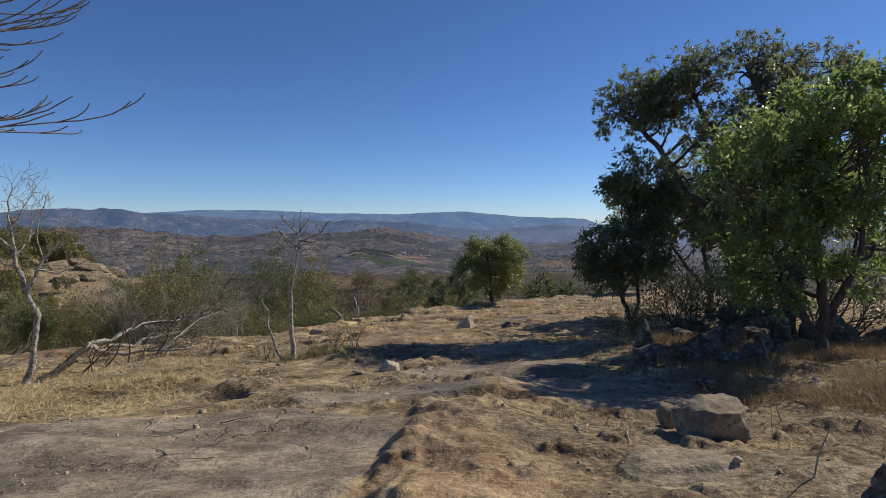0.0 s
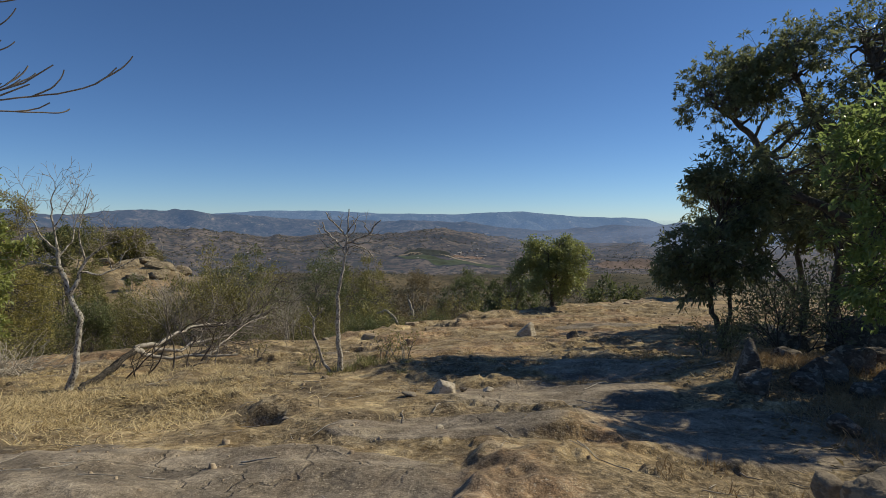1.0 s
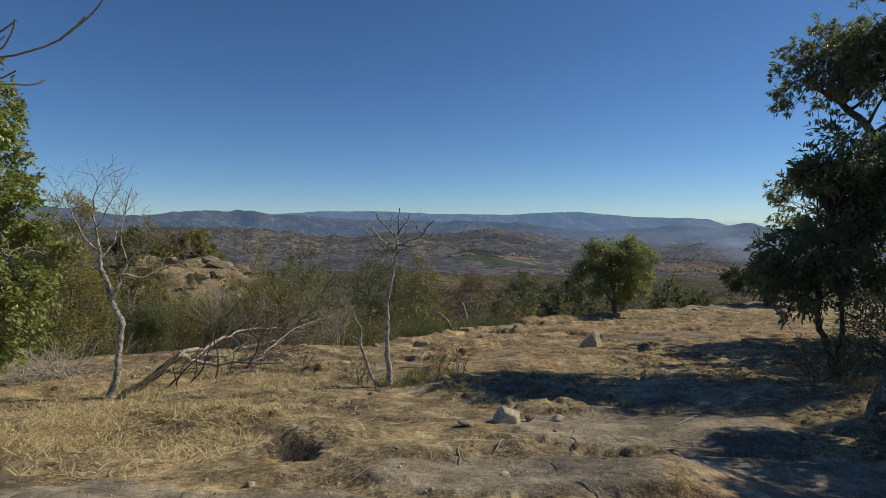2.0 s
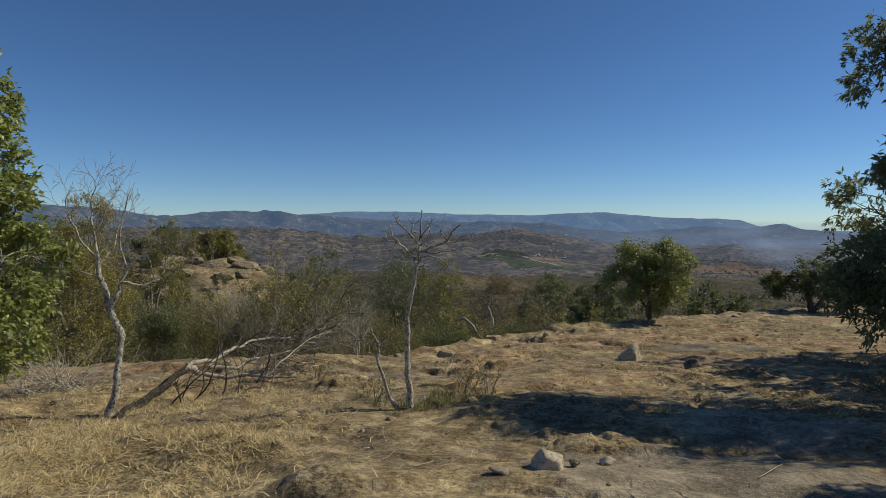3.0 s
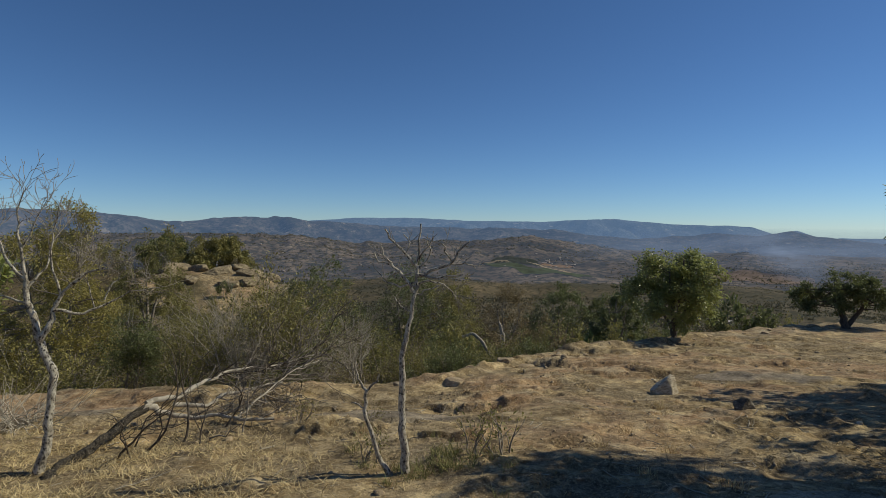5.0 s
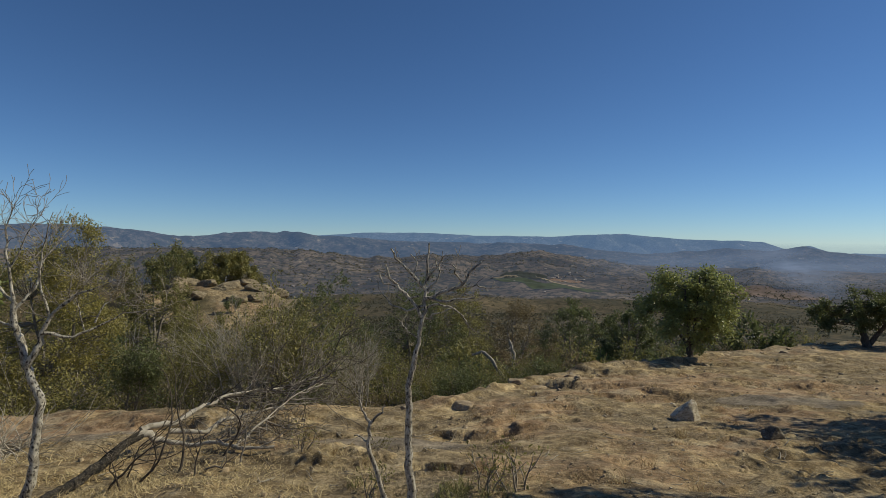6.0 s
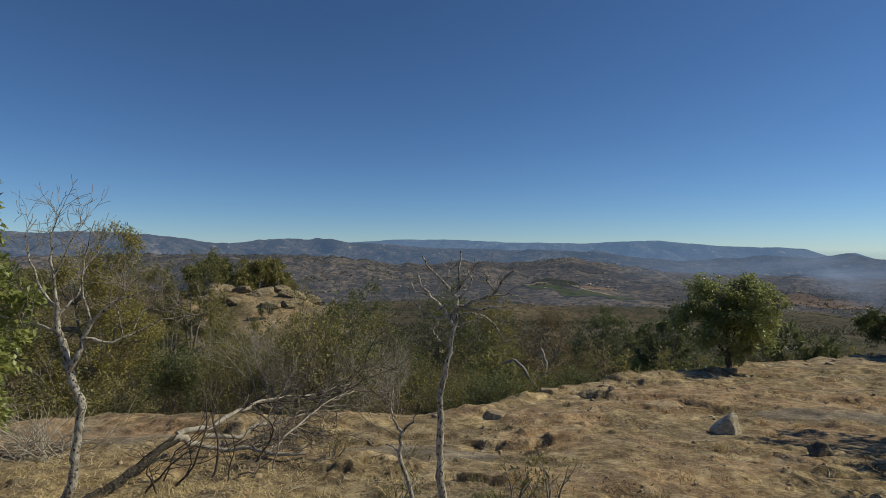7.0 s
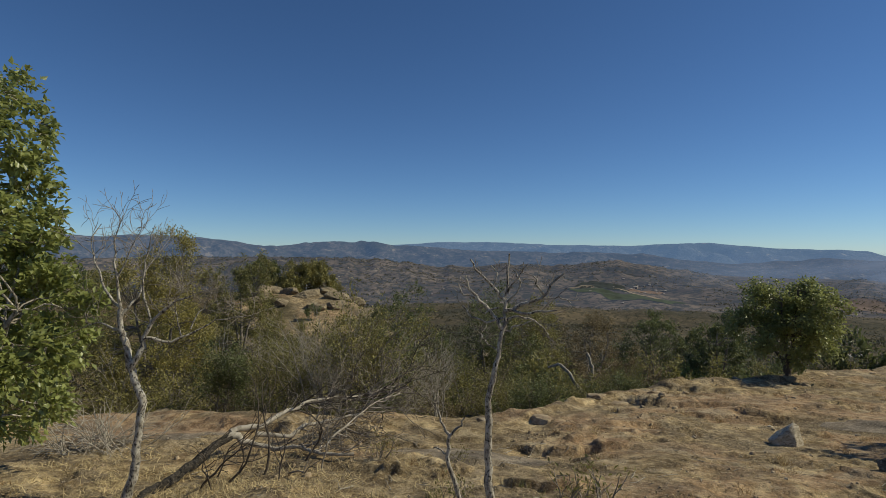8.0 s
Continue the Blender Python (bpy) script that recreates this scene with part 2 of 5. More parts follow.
def relief(x, y):
    """Swells of the bare hilltop, its ledges, and crumbled soil where no bedrock lies open."""
    n = fbm(x / 2.6 + 0.3 * y / 2.6, y / 1.7, 4, 21)
    soil = 1 - 0.85 * slabs(x, y)
    clod = smooth(fbm(x / 0.30, y / 0.30, 3, 27), 0.12, 0.5) * smooth(fbm(x / 1.6, y / 1.6, 2, 28), -0.2, 0.3)
    hump = 0.10 * smooth(fbm(x / 1.9, y / 1.3, 4, 29), -0.05, 0.3) * smooth(y, 10, 14)
    swell = 0.085 * fbm(x / 1.2 + 0.4 * y, y / 0.75, 3, 38) * (1 - smooth(y, 9, 14)) * smooth(np.hypot(x + 0.6, y - 1.5), 0.5, 2.0)
    return 0.12 * n + swell + 0.018 * smooth(1 - soil, 0.25, 0.6) + ledges(x, y) + hump + 0.028 * fbm(x / 0.6, y / 0.55, 3, 25) * soil + 0.065 * clod * soil


def height(x, y):
    x, y = np.asarray(x, float), np.asarray(y, float)
    s = beyond(x, y)
    top = hilltop(x, y)
    lip = 0.10 * smooth(s, -1.6, -0.3) * (1 - smooth(s, -0.3, 0.6))
    lip = lip + 0.13 * smooth(s, -1.25, -1.0) * (1 - smooth(s, -0.6, 0.5)) * smooth(fbm(x / 2.2, y / 2.2, 3, 41), -0.1, 0.1)
    z = top + relief(x, y) * (1 - smooth(np.hypot(x, y), 60, 110)) * (1 - 0.9 * np.exp(-((x + 3.45) / 0.8) ** 2 - ((y - 7.3) / 0.7) ** 2)) + lip
    d = np.maximum(0, s)
    fall = 2.3 * smooth(d, 0.0, 4.5) + 0.10 * d
    k = smooth(d, 2.5, 22)
    z = (z - fall) * (1 - k) + far_land(x, y) * k
    # the eroded bank of red soil, with its steep side to the left
    bank = x - (-0.62 + 0.09 * (y - 3.6)) + 0.16 * fbm(x / 0.4, y / 0.4, 3, 31)
    z = z + 0.15 * smooth(bank, 0.0, 0.3) * (1 - smooth(bank, 0.4, 1.9)) * smooth(y, 1.0, 3.4) * (1 - smooth(y, 6.0, 6.9)) * (1 + 0.5 * fbm(x / 0.35, y / 0.35, 3, 32))
    # the burrow, the shaded ledge, and hollows and swells of the slope
    z = z - 0.20 * np.exp(-(((x + 2.98 + 0.1 * fbm(x / 0.3, y / 0.3, 2, 39)) / 0.27) ** 4 + ((y - 7.62) / 0.17) ** 4)) + (0.12 + 0.07 * fbm(x / 0.2, y / 0.2, 3, 42)) * np.exp(-(((x + 3.1) / 0.46) ** 2 + ((y - 8.12) / 0.28) ** 4))
    z = z + 0.17 * np.exp(-((x - 0.65) / 0.5) ** 2) * smooth(y + 0.15 * fbm(x / 0.4, y / 0.4, 2, 33), 6.75, 6.88) * (1 - smooth(y, 7.0, 8.6))
    z = z - 0.20 * np.exp(-((x - 2.9) / 1.5) ** 2 - ((y - 6.2) / 1.6) ** 2) + 0.18 * np.exp(-((x - 4.2) / 1.6) ** 2 - ((y - 10.8) / 1.6) ** 2)
    z = z - 0.15 * np.exp(-((x + 5.2) / 1.6) ** 2 - ((y - 8.2) / 1.3) ** 2) - 0.2 * np.exp(-((x + 8.8) / 1.8) ** 2 - ((y - 11.4) / 1.6) ** 2)
    return z
# -- end of the lie of the land --


class Shape:
    """Collects tubes, leaves and blades into one mesh."""

    def __init__(self):
        self.v, self.f, self.n = [], [], 0

    def add(self, verts, faces):
        verts = np.asarray(verts, float)
        self.v.append(verts)
        self.f.append(np.asarray(faces, int) + self.n)
        self.n += len(verts)

    def tube(self, pts, radii, sides=6, rough=0.0):
        p = np.asarray(pts, float)
        r = np.asarray(radii, float)
        t = np.gradient(p, axis=0)
        t /= np.linalg.norm(t, axis=1)[:, None] + 1e-9
        ref = np.array((0.31, 0.9, 0.3)) if abs(t[0] @ np.array((0.31, 0.9, 0.3))) < 0.8 else np.array((0.9, -0.3, 0.3))
        a = np.cross(t, ref)
        a /= np.linalg.norm(a, axis=1)[:, None] + 1e-9
        b = np.cross(t, a)
        ang = np.arange(sides) * 2 * np.pi / sides
        ring = a[:, None, :] * np.cos(ang)[None, :, None] + b[:, None, :] * np.sin(ang)[None, :, None]
        v = (p[:, None, :] + ring * (r[:, None] * (1 + rough * np.random.default_rng(len(p)).normal(0, 1, (len(p), sides))))[:, :, None]).reshape(-1, 3)
        n = len(p)
        i, j = np.meshgrid(np.arange(n - 1), np.arange(sides), indexing="ij")
        q = np.stack([i * sides + j, i * sides + (j + 1) % sides, (i + 1) * sides + (j + 1) % sides, (i + 1) * sides + j], -1).reshape(-1, 4)
        self.add(v, q)
        k = np.arange(sides)
        for ring0, mid in ((0, p[0]), ((n - 1) * sides, p[-1])) if sides > 7 else ():
            rim = v[ring0:ring0 + sides]
            self.add(np.vstack([rim, mid]), np.stack([k, (k + 1) % sides, 0 * k + sides, 0 * k + sides], 1))

    def leaves(self, at, way, length, width, rng, droop=0.2):
        """Folded pointed leaves: at (n,3), way (n,3)."""
        at = np.asarray(at, float)
        if not len(at):
            return
        w = np.asarray(way, float) + rng.normal(0, 0.35, at.shape)
        w[:, 2] -= droop
        w /= np.linalg.norm(w, axis=1)[:, None] + 1e-9
        side = np.cross(w, rng.normal(0, 0.5, at.shape) + np.array((0, 0, 1.0)))
        side /= np.linalg.norm(side, axis=1)[:, None] + 1e-9
        up = np.cross(side, w)
        ln = length * rng.uniform(0.65, 1.2, (len(at), 1))
        wd = width * rng.uniform(0.7, 1.2, (len(at), 1))
        mid = at + w * ln * 0.45
        v = np.stack([at, mid + side * wd / 2 + up * wd * 0.18, at + w * ln - up * ln * 0.12, mid - side * wd / 2 + up * wd * 0.18], 1).reshape(-1, 3)
        k = np.arange(len(at)) * 4
        self.add(v, np.concatenate([np.stack([k, k + 1, k + 2, k + 2], 1), np.stack([k, k + 2, k + 3, k + 3], 1)]))

    def blades(self, at, way, length, width, rng):
        """Bent grass blades: three points wide at the foot, one at the tip."""
        at, w = np.asarray(at, float), np.asarray(way, float)
        side = np.cross(w, np.array((0, 0, 1.0)) + rng.normal(0, 0.4, at.shape))
        side /= np.linalg.norm(side, axis=1)[:, None] + 1e-9
        ln = (length * rng.uniform(0.5, 1.25, len(at)))[:, None]
        bend = rng.normal(0, 0.25, at.shape) * ln
        bend[:, 2] = -np.abs(bend[:, 2]) * 0.6
        m = at + w * ln * 0.55
        wd = width * rng.uniform(0.6, 1.3, (len(at), 1))
        v = np.stack([at - side * wd / 2, at + side * wd / 2, m + side * wd * 0.4, m - side * wd * 0.4, at + w * ln + bend], 1).reshape(-1, 3)
        k = np.arange(len(at)) * 5
        self.add(v, np.concatenate([np.stack([k, k + 1, k + 2, k + 3], 1), np.stack([k + 3, k + 2, k + 4, k + 4], 1)]))

    def mesh(self, name, material, soft=True):
        me = bpy.data.meshes.new(name)
        v = np.concatenate(self.v)
        f = np.concatenate(self.f)
        tri = f[:, 2] == f[:, 3]
        lens = np.where(tri, 3, 4)
        loops = f[np.stack([np.ones(len(f), bool)] * 3 + [~tri], 1)]
        me.vertices.add(len(v))
        me.vertices.foreach_set("co", v.astype(np.float32).ravel())
        me.loops.add(len(loops))
        me.loops.foreach_set("vertex_index", loops.astype(np.int32))
        me.polygons.add(len(f))
        me.polygons.foreach_set("loop_start", np.concatenate([[0], np.cumsum(lens)[:-1]]).astype(np.int32))
        me.polygons.foreach_set("loop_total", lens.astype(np.int32))
        me.update(calc_edges=True)
        me.validate()
        if soft:
            me.polygons.foreach_set("use_smooth", np.ones(len(me.polygons), bool))
        me.materials.append(material)
        return me


def part(name, shape, material, parent=None, label="", soft=True):
    """Links a Shape or a bmesh as one mesh object under a thing or a part."""
    if isinstance(shape, Shape):
        me = shape.mesh(name, material, soft)
    else:
        me = bpy.data.meshes.new(name)
        shape.to_mesh(me)
        shape.free()
        me.materials.append(material)
        if soft:
            for p in me.polygons:
                p.use_smooth = True
    ob = new(name, me)
    ob.parent = parent
    return tagged(ob, label)


def thing(name, at, label, category, group="", kind=""):
    e = new(name)
    e.empty_display_size = 0.2
    e.location = at
    return tagged(e, label, category, group, kind)


def unit(v):
    v = np.asarray(v, float)
    return v / (np.linalg.norm(v) + 1e-9)


def wander(rng, p, d, length, n, wob, lift):
    """A crooked line of n steps from p along d; lift bends it upwards."""
    pts, p, d = [np.array(p, float)], np.array(p, float), unit(d)
    for _ in range(n):
        d = unit(d + rng.normal(0, wob, 3) + np.array((0, 0, lift)))
        p = p + d * length / n
        pts.append(p)
    return np.array(pts), d


def sprout(rng, shape, p, d, length, r, depth, tips, kids=(2, 4), wob=0.22, lift=0.08, spread=0.8, shrink=0.62, sides=6, steps=5, first=0.35, r_min=0.003):
    """A limb and what grows from it; tips collects (place, way) along the last twigs."""
    pts, end = wander(rng, p, d, length, steps, wob, lift)
    rr = np.linspace(r, max(r * 0.5, r_min), len(pts))
    if shape is not None:
        shape.tube(pts, rr, sides)
    if depth == 0:
        for k in range(1, len(pts)):
            tips.append((pts[k], unit(pts[k] - pts[k - 1]), k == len(pts) - 1))
        return
    n = rng.integers(kids[0], kids[1] + 1)
    for i in range(n):
        t = first + (1 - first) * (i + rng.uniform(0.2, 1.0)) / n
        t = min(t, 1.0) * (len(pts) - 1)
        k = min(int(t), len(pts) - 2)
        q = pts[k] + (pts[k + 1] - pts[k]) * (t - k)
        along = unit(pts[k + 1] - pts[k])
        out = rng.normal(0, 1, 3)
        out = unit(out - along * (out @ along))
        sprout(rng, shape, q, unit(along + out * spread * rng.uniform(0.6, 1.3)), length * shrink * rng.uniform(0.7, 1.2),
               max(rr[k] * 0.62, r_min), depth - 1, tips, kids, wob, lift, spread, shrink, max(3, sides - 1), max(3, steps - 1), 0.25, r_min)
    sprout(rng, shape, pts[-1], end, length * shrink, max(rr[-1], r_min), depth - 1, tips, kids, wob, lift, spread, shrink, max(3, sides - 1), max(3, steps - 1), 0.25, r_min)


def leafy(rng, tips, per, scatter):
    """Places and ways of leaves round the twigs."""
    at = np.array([t[0] for t in tips])
    way = np.array([t[1] for t in tips])
    at, way = np.repeat(at, per, 0), np.repeat(way, per, 0)
    return at + rng.normal(0, scatter, at.shape), way + rng.normal(0, 0.6, way.shape)


# ---- ground ----
def make_ground():
    cx, cy = -0.6, 1.5
    view = np.radians(np.linspace(-66, 52, 620))                      # to the left positive below
    rest = np.radians(np.linspace(52, 294, 76))[1:-1]
    az = np.concatenate([view, rest])
    r = np.concatenate([[0.05, 0.4, 0.8, 1.2], np.geomspace(1.5, 8, 210), np.geomspace(8.03, 38, 400), np.geomspace(38.5, 4700, 100)])
    R, A = np.meshgrid(r, az, indexing="ij")
    x, y = cx + R * np.sin(A), cy + R * np.cos(A)
    z = height(x, y)
    n, m = len(r), len(az)
    i, j = np.meshgrid(np.arange(n - 1), np.arange(m), indexing="ij")
    j2 = (j + 1) % m
    q = np.stack([i * m + j, i * m + j2, (i + 1) * m + j2, (i + 1) * m + j], -1).reshape(-1, 4)
    s = Shape()
    s.add(np.stack([x, y, z], -1).reshape(-1, 3), q[:, ::-1])
    me = s.mesh("ground", ground_material())
    x, y = x.ravel(), y.ravel()
    sd = beyond(x, y)
    rock = slabs(x, y)
    red = np.clip(0.75 * smooth(fbm(x / 2.6 + 9, y / 2.0, 4, 53), 0.0, 0.35) * smooth(y, 12, 15) + 0.9 * np.exp(-(((x - 0.2) / 1.3) ** 2 + ((y - 22.4) / 0.9) ** 2)) + 0.8 * np.exp(-(((x + 2.7) / 1.3) ** 2 + ((y - 17.2) / 1.3) ** 2))
                  + np.exp(-(((x - 0.1 - 0.12 * (4.6 - y)) / (0.45 + 0.14 * np.clip(5.5 - y, 0, 3))) ** 2 + ((y - 4.3) / 1.75) ** 2)) * 1.3 + 0.9 * np.exp(-(((x - 1.05) / 0.45) ** 2 + ((y - 7.0) / 0.5) ** 2)), 0, 1)
    stain = 0.75 * smooth(fbm(x / 1.3 + 4, y / 0.8, 4, 58), 0.0, 0.35) * rock
    for cx, cy, a, b in ((-1.75, 5.5, 0.65, 0.5), (-3.4, 4.3, 1.1, 0.5), (-4.75, 6.35, 0.95, 0.30), (0.05, 7.45, 0.95, 0.4), (0.8, 4.75, 0.5, 0.25), (1.6, 8.4, 1.0, 0.6), (3.6, 22.2, 1.2, 0.5), (-9.8, 11.9, 0.9, 0.4)):
        stain = np.maximum(stain, np.exp(-(((x - cx) / a) ** 2 + ((y - cy) / b) ** 2) ** 2) * smooth(fbm(x / 0.6, y / 0.5, 3, 59), -0.6, 0.1))
    mulch = np.clip(smooth(fbm(x / 1.7, y / 0.9, 4, 55), -0.08, 0.25) + 0.8 * smooth(x - 0.12 * y, 1.6, 3.0) * (1 - smooth(y, 10, 15)), 0, 1) * (1 - rock) * (1 - red)
    mulch = np.maximum(mulch, np.exp(-(((x + 3.05) / 0.6) ** 2 + ((y - 8.0) / 0.4) ** 2) ** 2))
    straw = np.exp(-(((x + 6.6) / 2.9) ** 2 + ((y - 9.2) / 1.5) ** 2)) * (1 - smooth(x, -4.6, -3.5)) + 0.8 * np.exp(-(((x - 6.5) / 2.6) ** 2 + ((y - 7.5) / 2.5) ** 2))
    wild = smooth(sd, -0.2, 1.8)
    far, side = np.hypot(x, y), np.degrees(np.arctan2(-x, y))
    bank = smooth(side, 26, 29) * (1 - smooth(side, 41, 43)) * smooth(far, 56, 66) * (1 - smooth(far, 92, 97)) * smooth(fbm(x / 5, y / 5, 4, 57), -0.35, 0.05)
    wild = wild * (1 - 0.9 * bank)
    for name, val in (("rock", rock), ("red", red), ("straw", np.clip(straw, 0, 1)), ("stain", stain), ("mulch", mulch), ("wild", wild)):
        a = me.attributes.new(name, 'FLOAT', 'POINT')
        a.data.foreach_set("value", val.astype(np.float32))
    return tagged(new("ground", me), "dry sandy hilltop with worn rock, falling to a bushy valley", "ground", kind="structure")


def ground_material():
    m, nt, b = nodes_of("ground")
    v = coords(nt)
    big, mid, fine, grit = noise_node(nt, 0.45, 4, 0.5, v), noise_node(nt, 2.6, 5, 0.58, v), noise_node(nt, 17.0, 5, 0.62, v), noise_node(nt, 95.0, 3, 0.6, v)
    soil = ramp(nt, mid, [(0.38, (0.19, 0.134, 0.070)), (0.5, (0.325, 0.24, 0.131)), (0.62, (0.51, 0.395, 0.228))])
    soil = mix(nt, 0.8, soil, ramp(nt, big, [(0.40, (0.72, 0.71, 0.69)), (0.60, (1.32, 1.30, 1.24))]), 'MULTIPLY')
    rock = ramp(nt, mid, [(0.36, (0.205, 0.162, 0.118)), (0.5, (0.285, 0.234, 0.175)), (0.64, (0.375, 0.313, 0.24))])
    seam = nt.nodes.new("ShaderNodeTexVoronoi")
    seam.feature = 'DISTANCE_TO_EDGE'
    seam.inputs["Scale"].default_value = 0.75
    warp = nt.nodes.new("ShaderNodeVectorMath")
    warp.operation = 'MULTIPLY_ADD'
    wn = nt.nodes.new("ShaderNodeTexNoise")
    wn.inputs["Scale"].default_value, wn.inputs["Detail"].default_value = 1.6, 5
    nt.links.new(v, wn.inputs["Vector"])
    nt.links.new(wn.outputs[1], warp.inputs[0])
    warp.inputs[1].default_value = (1.3, 1.3, 0.3)
    nt.links.new(v, warp.inputs[2])
    nt.links.new(warp.outputs[0], seam.inputs["Vector"])
    crack = ramp(nt, seam.outputs["Distance"], [(0.006, (1, 1, 1)), (0.022, (0, 0, 0))])
    crack = calc(nt, 'MULTIPLY', calc(nt, 'MULTIPLY', crack, ramp(nt, big, [(0.46, (0, 0, 0)), (0.56, (1, 1, 1))])), attr(nt, "rock").outputs["Fac"])
    red = ramp(nt, mid, [(0.36, (0.275, 0.168, 0.092)), (0.5, (0.37, 0.238, 0.135)), (0.64, (0.47, 0.325, 0.195))])
    straw = ramp(nt, fine, [(0.42, (0.085, 0.062, 0.03)), (0.60, (0.36, 0.275, 0.135))])
    edge = calc(nt, 'MULTIPLY', calc(nt, 'SUBTRACT', noise_node(nt, 5.0, 6, 0.65, v), 0.5), 1.1)

    def patch(name, share=1.0, soft=(0.32, 0.62)):
        k = calc(nt, 'ADD', attr(nt, name).outputs["Fac"], edge)
        return calc(nt, 'MULTIPLY', ramp(nt, k, [(soft[0], (0, 0, 0)), (soft[1], (1, 1, 1))]), share)

    c = mix(nt, patch("rock", 0.92), soil, rock)
    c = mix(nt, patch("red", 0.85, (0.15, 0.75)), c, red)
    c = mix(nt, patch("mulch", 0.72, (0.34, 0.75)), c, ramp(nt, fine, [(0.38, (0.09, 0.066, 0.04)), (0.62, (0.30, 0.225, 0.13))]))
    c = mix(nt, patch("straw", 0.8), c, straw)
    c = mix(nt, patch("stain", 0.62, (0.25, 0.8)), c, (0.115, 0.098, 0.08))
    c = mix(nt, calc(nt, 'MULTIPLY', crack, 0.35), c, (0.06, 0.047, 0.034))
    c = mix(nt, calc(nt, 'MULTIPLY', ramp(nt, noise_node(nt, 1.15, 7, 0.66, v), [(0.50, (0, 0, 0)), (0.58, (1, 1, 1))]), 0.5), c, (0.15, 0.118, 0.082))
    c = mix(nt, calc(nt, 'MULTIPLY', ramp(nt, noise_node(nt, 0.8, 6, 0.62, v), [(0.56, (0, 0, 0)), (0.64, (1, 1, 1))]), 0.5), c, (0.50, 0.41, 0.275))
    # crumbs and clods, grain at two sizes, pale grit
    crumb = noise_node(nt, 7.0, 6, 0.72, v)
    bare = calc(nt, 'SUBTRACT', 1.0, calc(nt, 'MULTIPLY', attr(nt, "rock").outputs["Fac"], 0.65))
    c = mix(nt, calc(nt, 'MULTIPLY', ramp(nt, crumb, [(0.40, (1, 1, 1)), (0.46, (0, 0, 0))]), calc(nt, 'MULTIPLY', bare, 0.6)), c, (0.10, 0.074, 0.045))
    c = mix(nt, calc(nt, 'MULTIPLY', ramp(nt, crumb, [(0.56, (0, 0, 0)), (0.62, (1, 1, 1))]), calc(nt, 'MULTIPLY', bare, 0.4)), c, (0.52, 0.42, 0.27))
    c = mix(nt, 0.7, c, ramp(nt, fine, [(0.36, (0.58, 0.57, 0.55)), (0.5, (1.0, 1.0, 1.0)), (0.64, (1.34, 1.32, 1.28))]), 'MULTIPLY')
    c = mix(nt, 0.6, c, ramp(nt, grit, [(0.36, (0.42, 0.40, 0.37)), (0.5, (1.0, 1.0, 1.0)), (0.64, (1.5, 1.48, 1.43))]), 'MULTIPLY')
    c = mix(nt, calc(nt, 'MULTIPLY', ramp(nt, noise_node(nt, 38.0, 3, 0.5, v), [(0.62, (0, 0, 0)), (0.66, (1, 1, 1))]), 0.5), c, (0.55, 0.47, 0.35))
    # the wild slopes and the valley: scrub, dry grass, burnt and ploughed patches
    w1, w2, w3 = noise_node(nt, 0.006, 6, 0.62, v), noise_node(nt, 0.04, 7, 0.65, v), noise_node(nt, 0.3, 6, 0.65, v)
    land = ramp(nt, w1, [(0.40, (0.035, 0.038, 0.02)), (0.47, (0.085, 0.068, 0.038)), (0.54, (0.13, 0.095, 0.055)), (0.62, (0.26, 0.195, 0.11))])
    land = mix(nt, 0.5, land, ramp(nt, w2, [(0.38, (0.022, 0.027, 0.013)), (0.50, (0.075, 0.06, 0.033)), (0.66, (0.26, 0.19, 0.11))]))
    land = mix(nt, 0.45, land, ramp(nt, w3, [(0.38, (0.02, 0.024, 0.012)), (0.62, (0.17, 0.125, 0.07))]))
    land = mix(nt, calc(nt, 'MULTIPLY', ramp(nt, noise_node(nt, 0.11, 5, 0.7, v), [(0.50, (0, 0, 0)), (0.56, (1, 1, 1))]), 0.6), land, (0.022, 0.026, 0.014))
    c = mix(nt, attr(nt, "wild").outputs["Fac"], c, land)
    nt.links.new(c, b.inputs["Base Color"])
    b.inputs["Roughness"].default_value = 0.95
    b.inputs["Specular IOR Level"].default_value = 0.2
    h = calc(nt, 'ADD', calc(nt, 'ADD', calc(nt, 'ADD', calc(nt, 'MULTIPLY', mid, 0.3), calc(nt, 'MULTIPLY', calc(nt, 'MULTIPLY', crumb, bare), 0.35)), calc(nt, 'MULTIPLY', fine, 0.19)), calc(nt, 'SUBTRACT', calc(nt, 'MULTIPLY', grit, 0.03), calc(nt, 'MULTIPLY', crack, 0.12)))
    bump(nt, b, h, 1.0, 0.11)
    return m


ground = make_ground()


def on(x, y, dz=0.0):
    return Vector((x, y, float(height(x, y)) + dz))


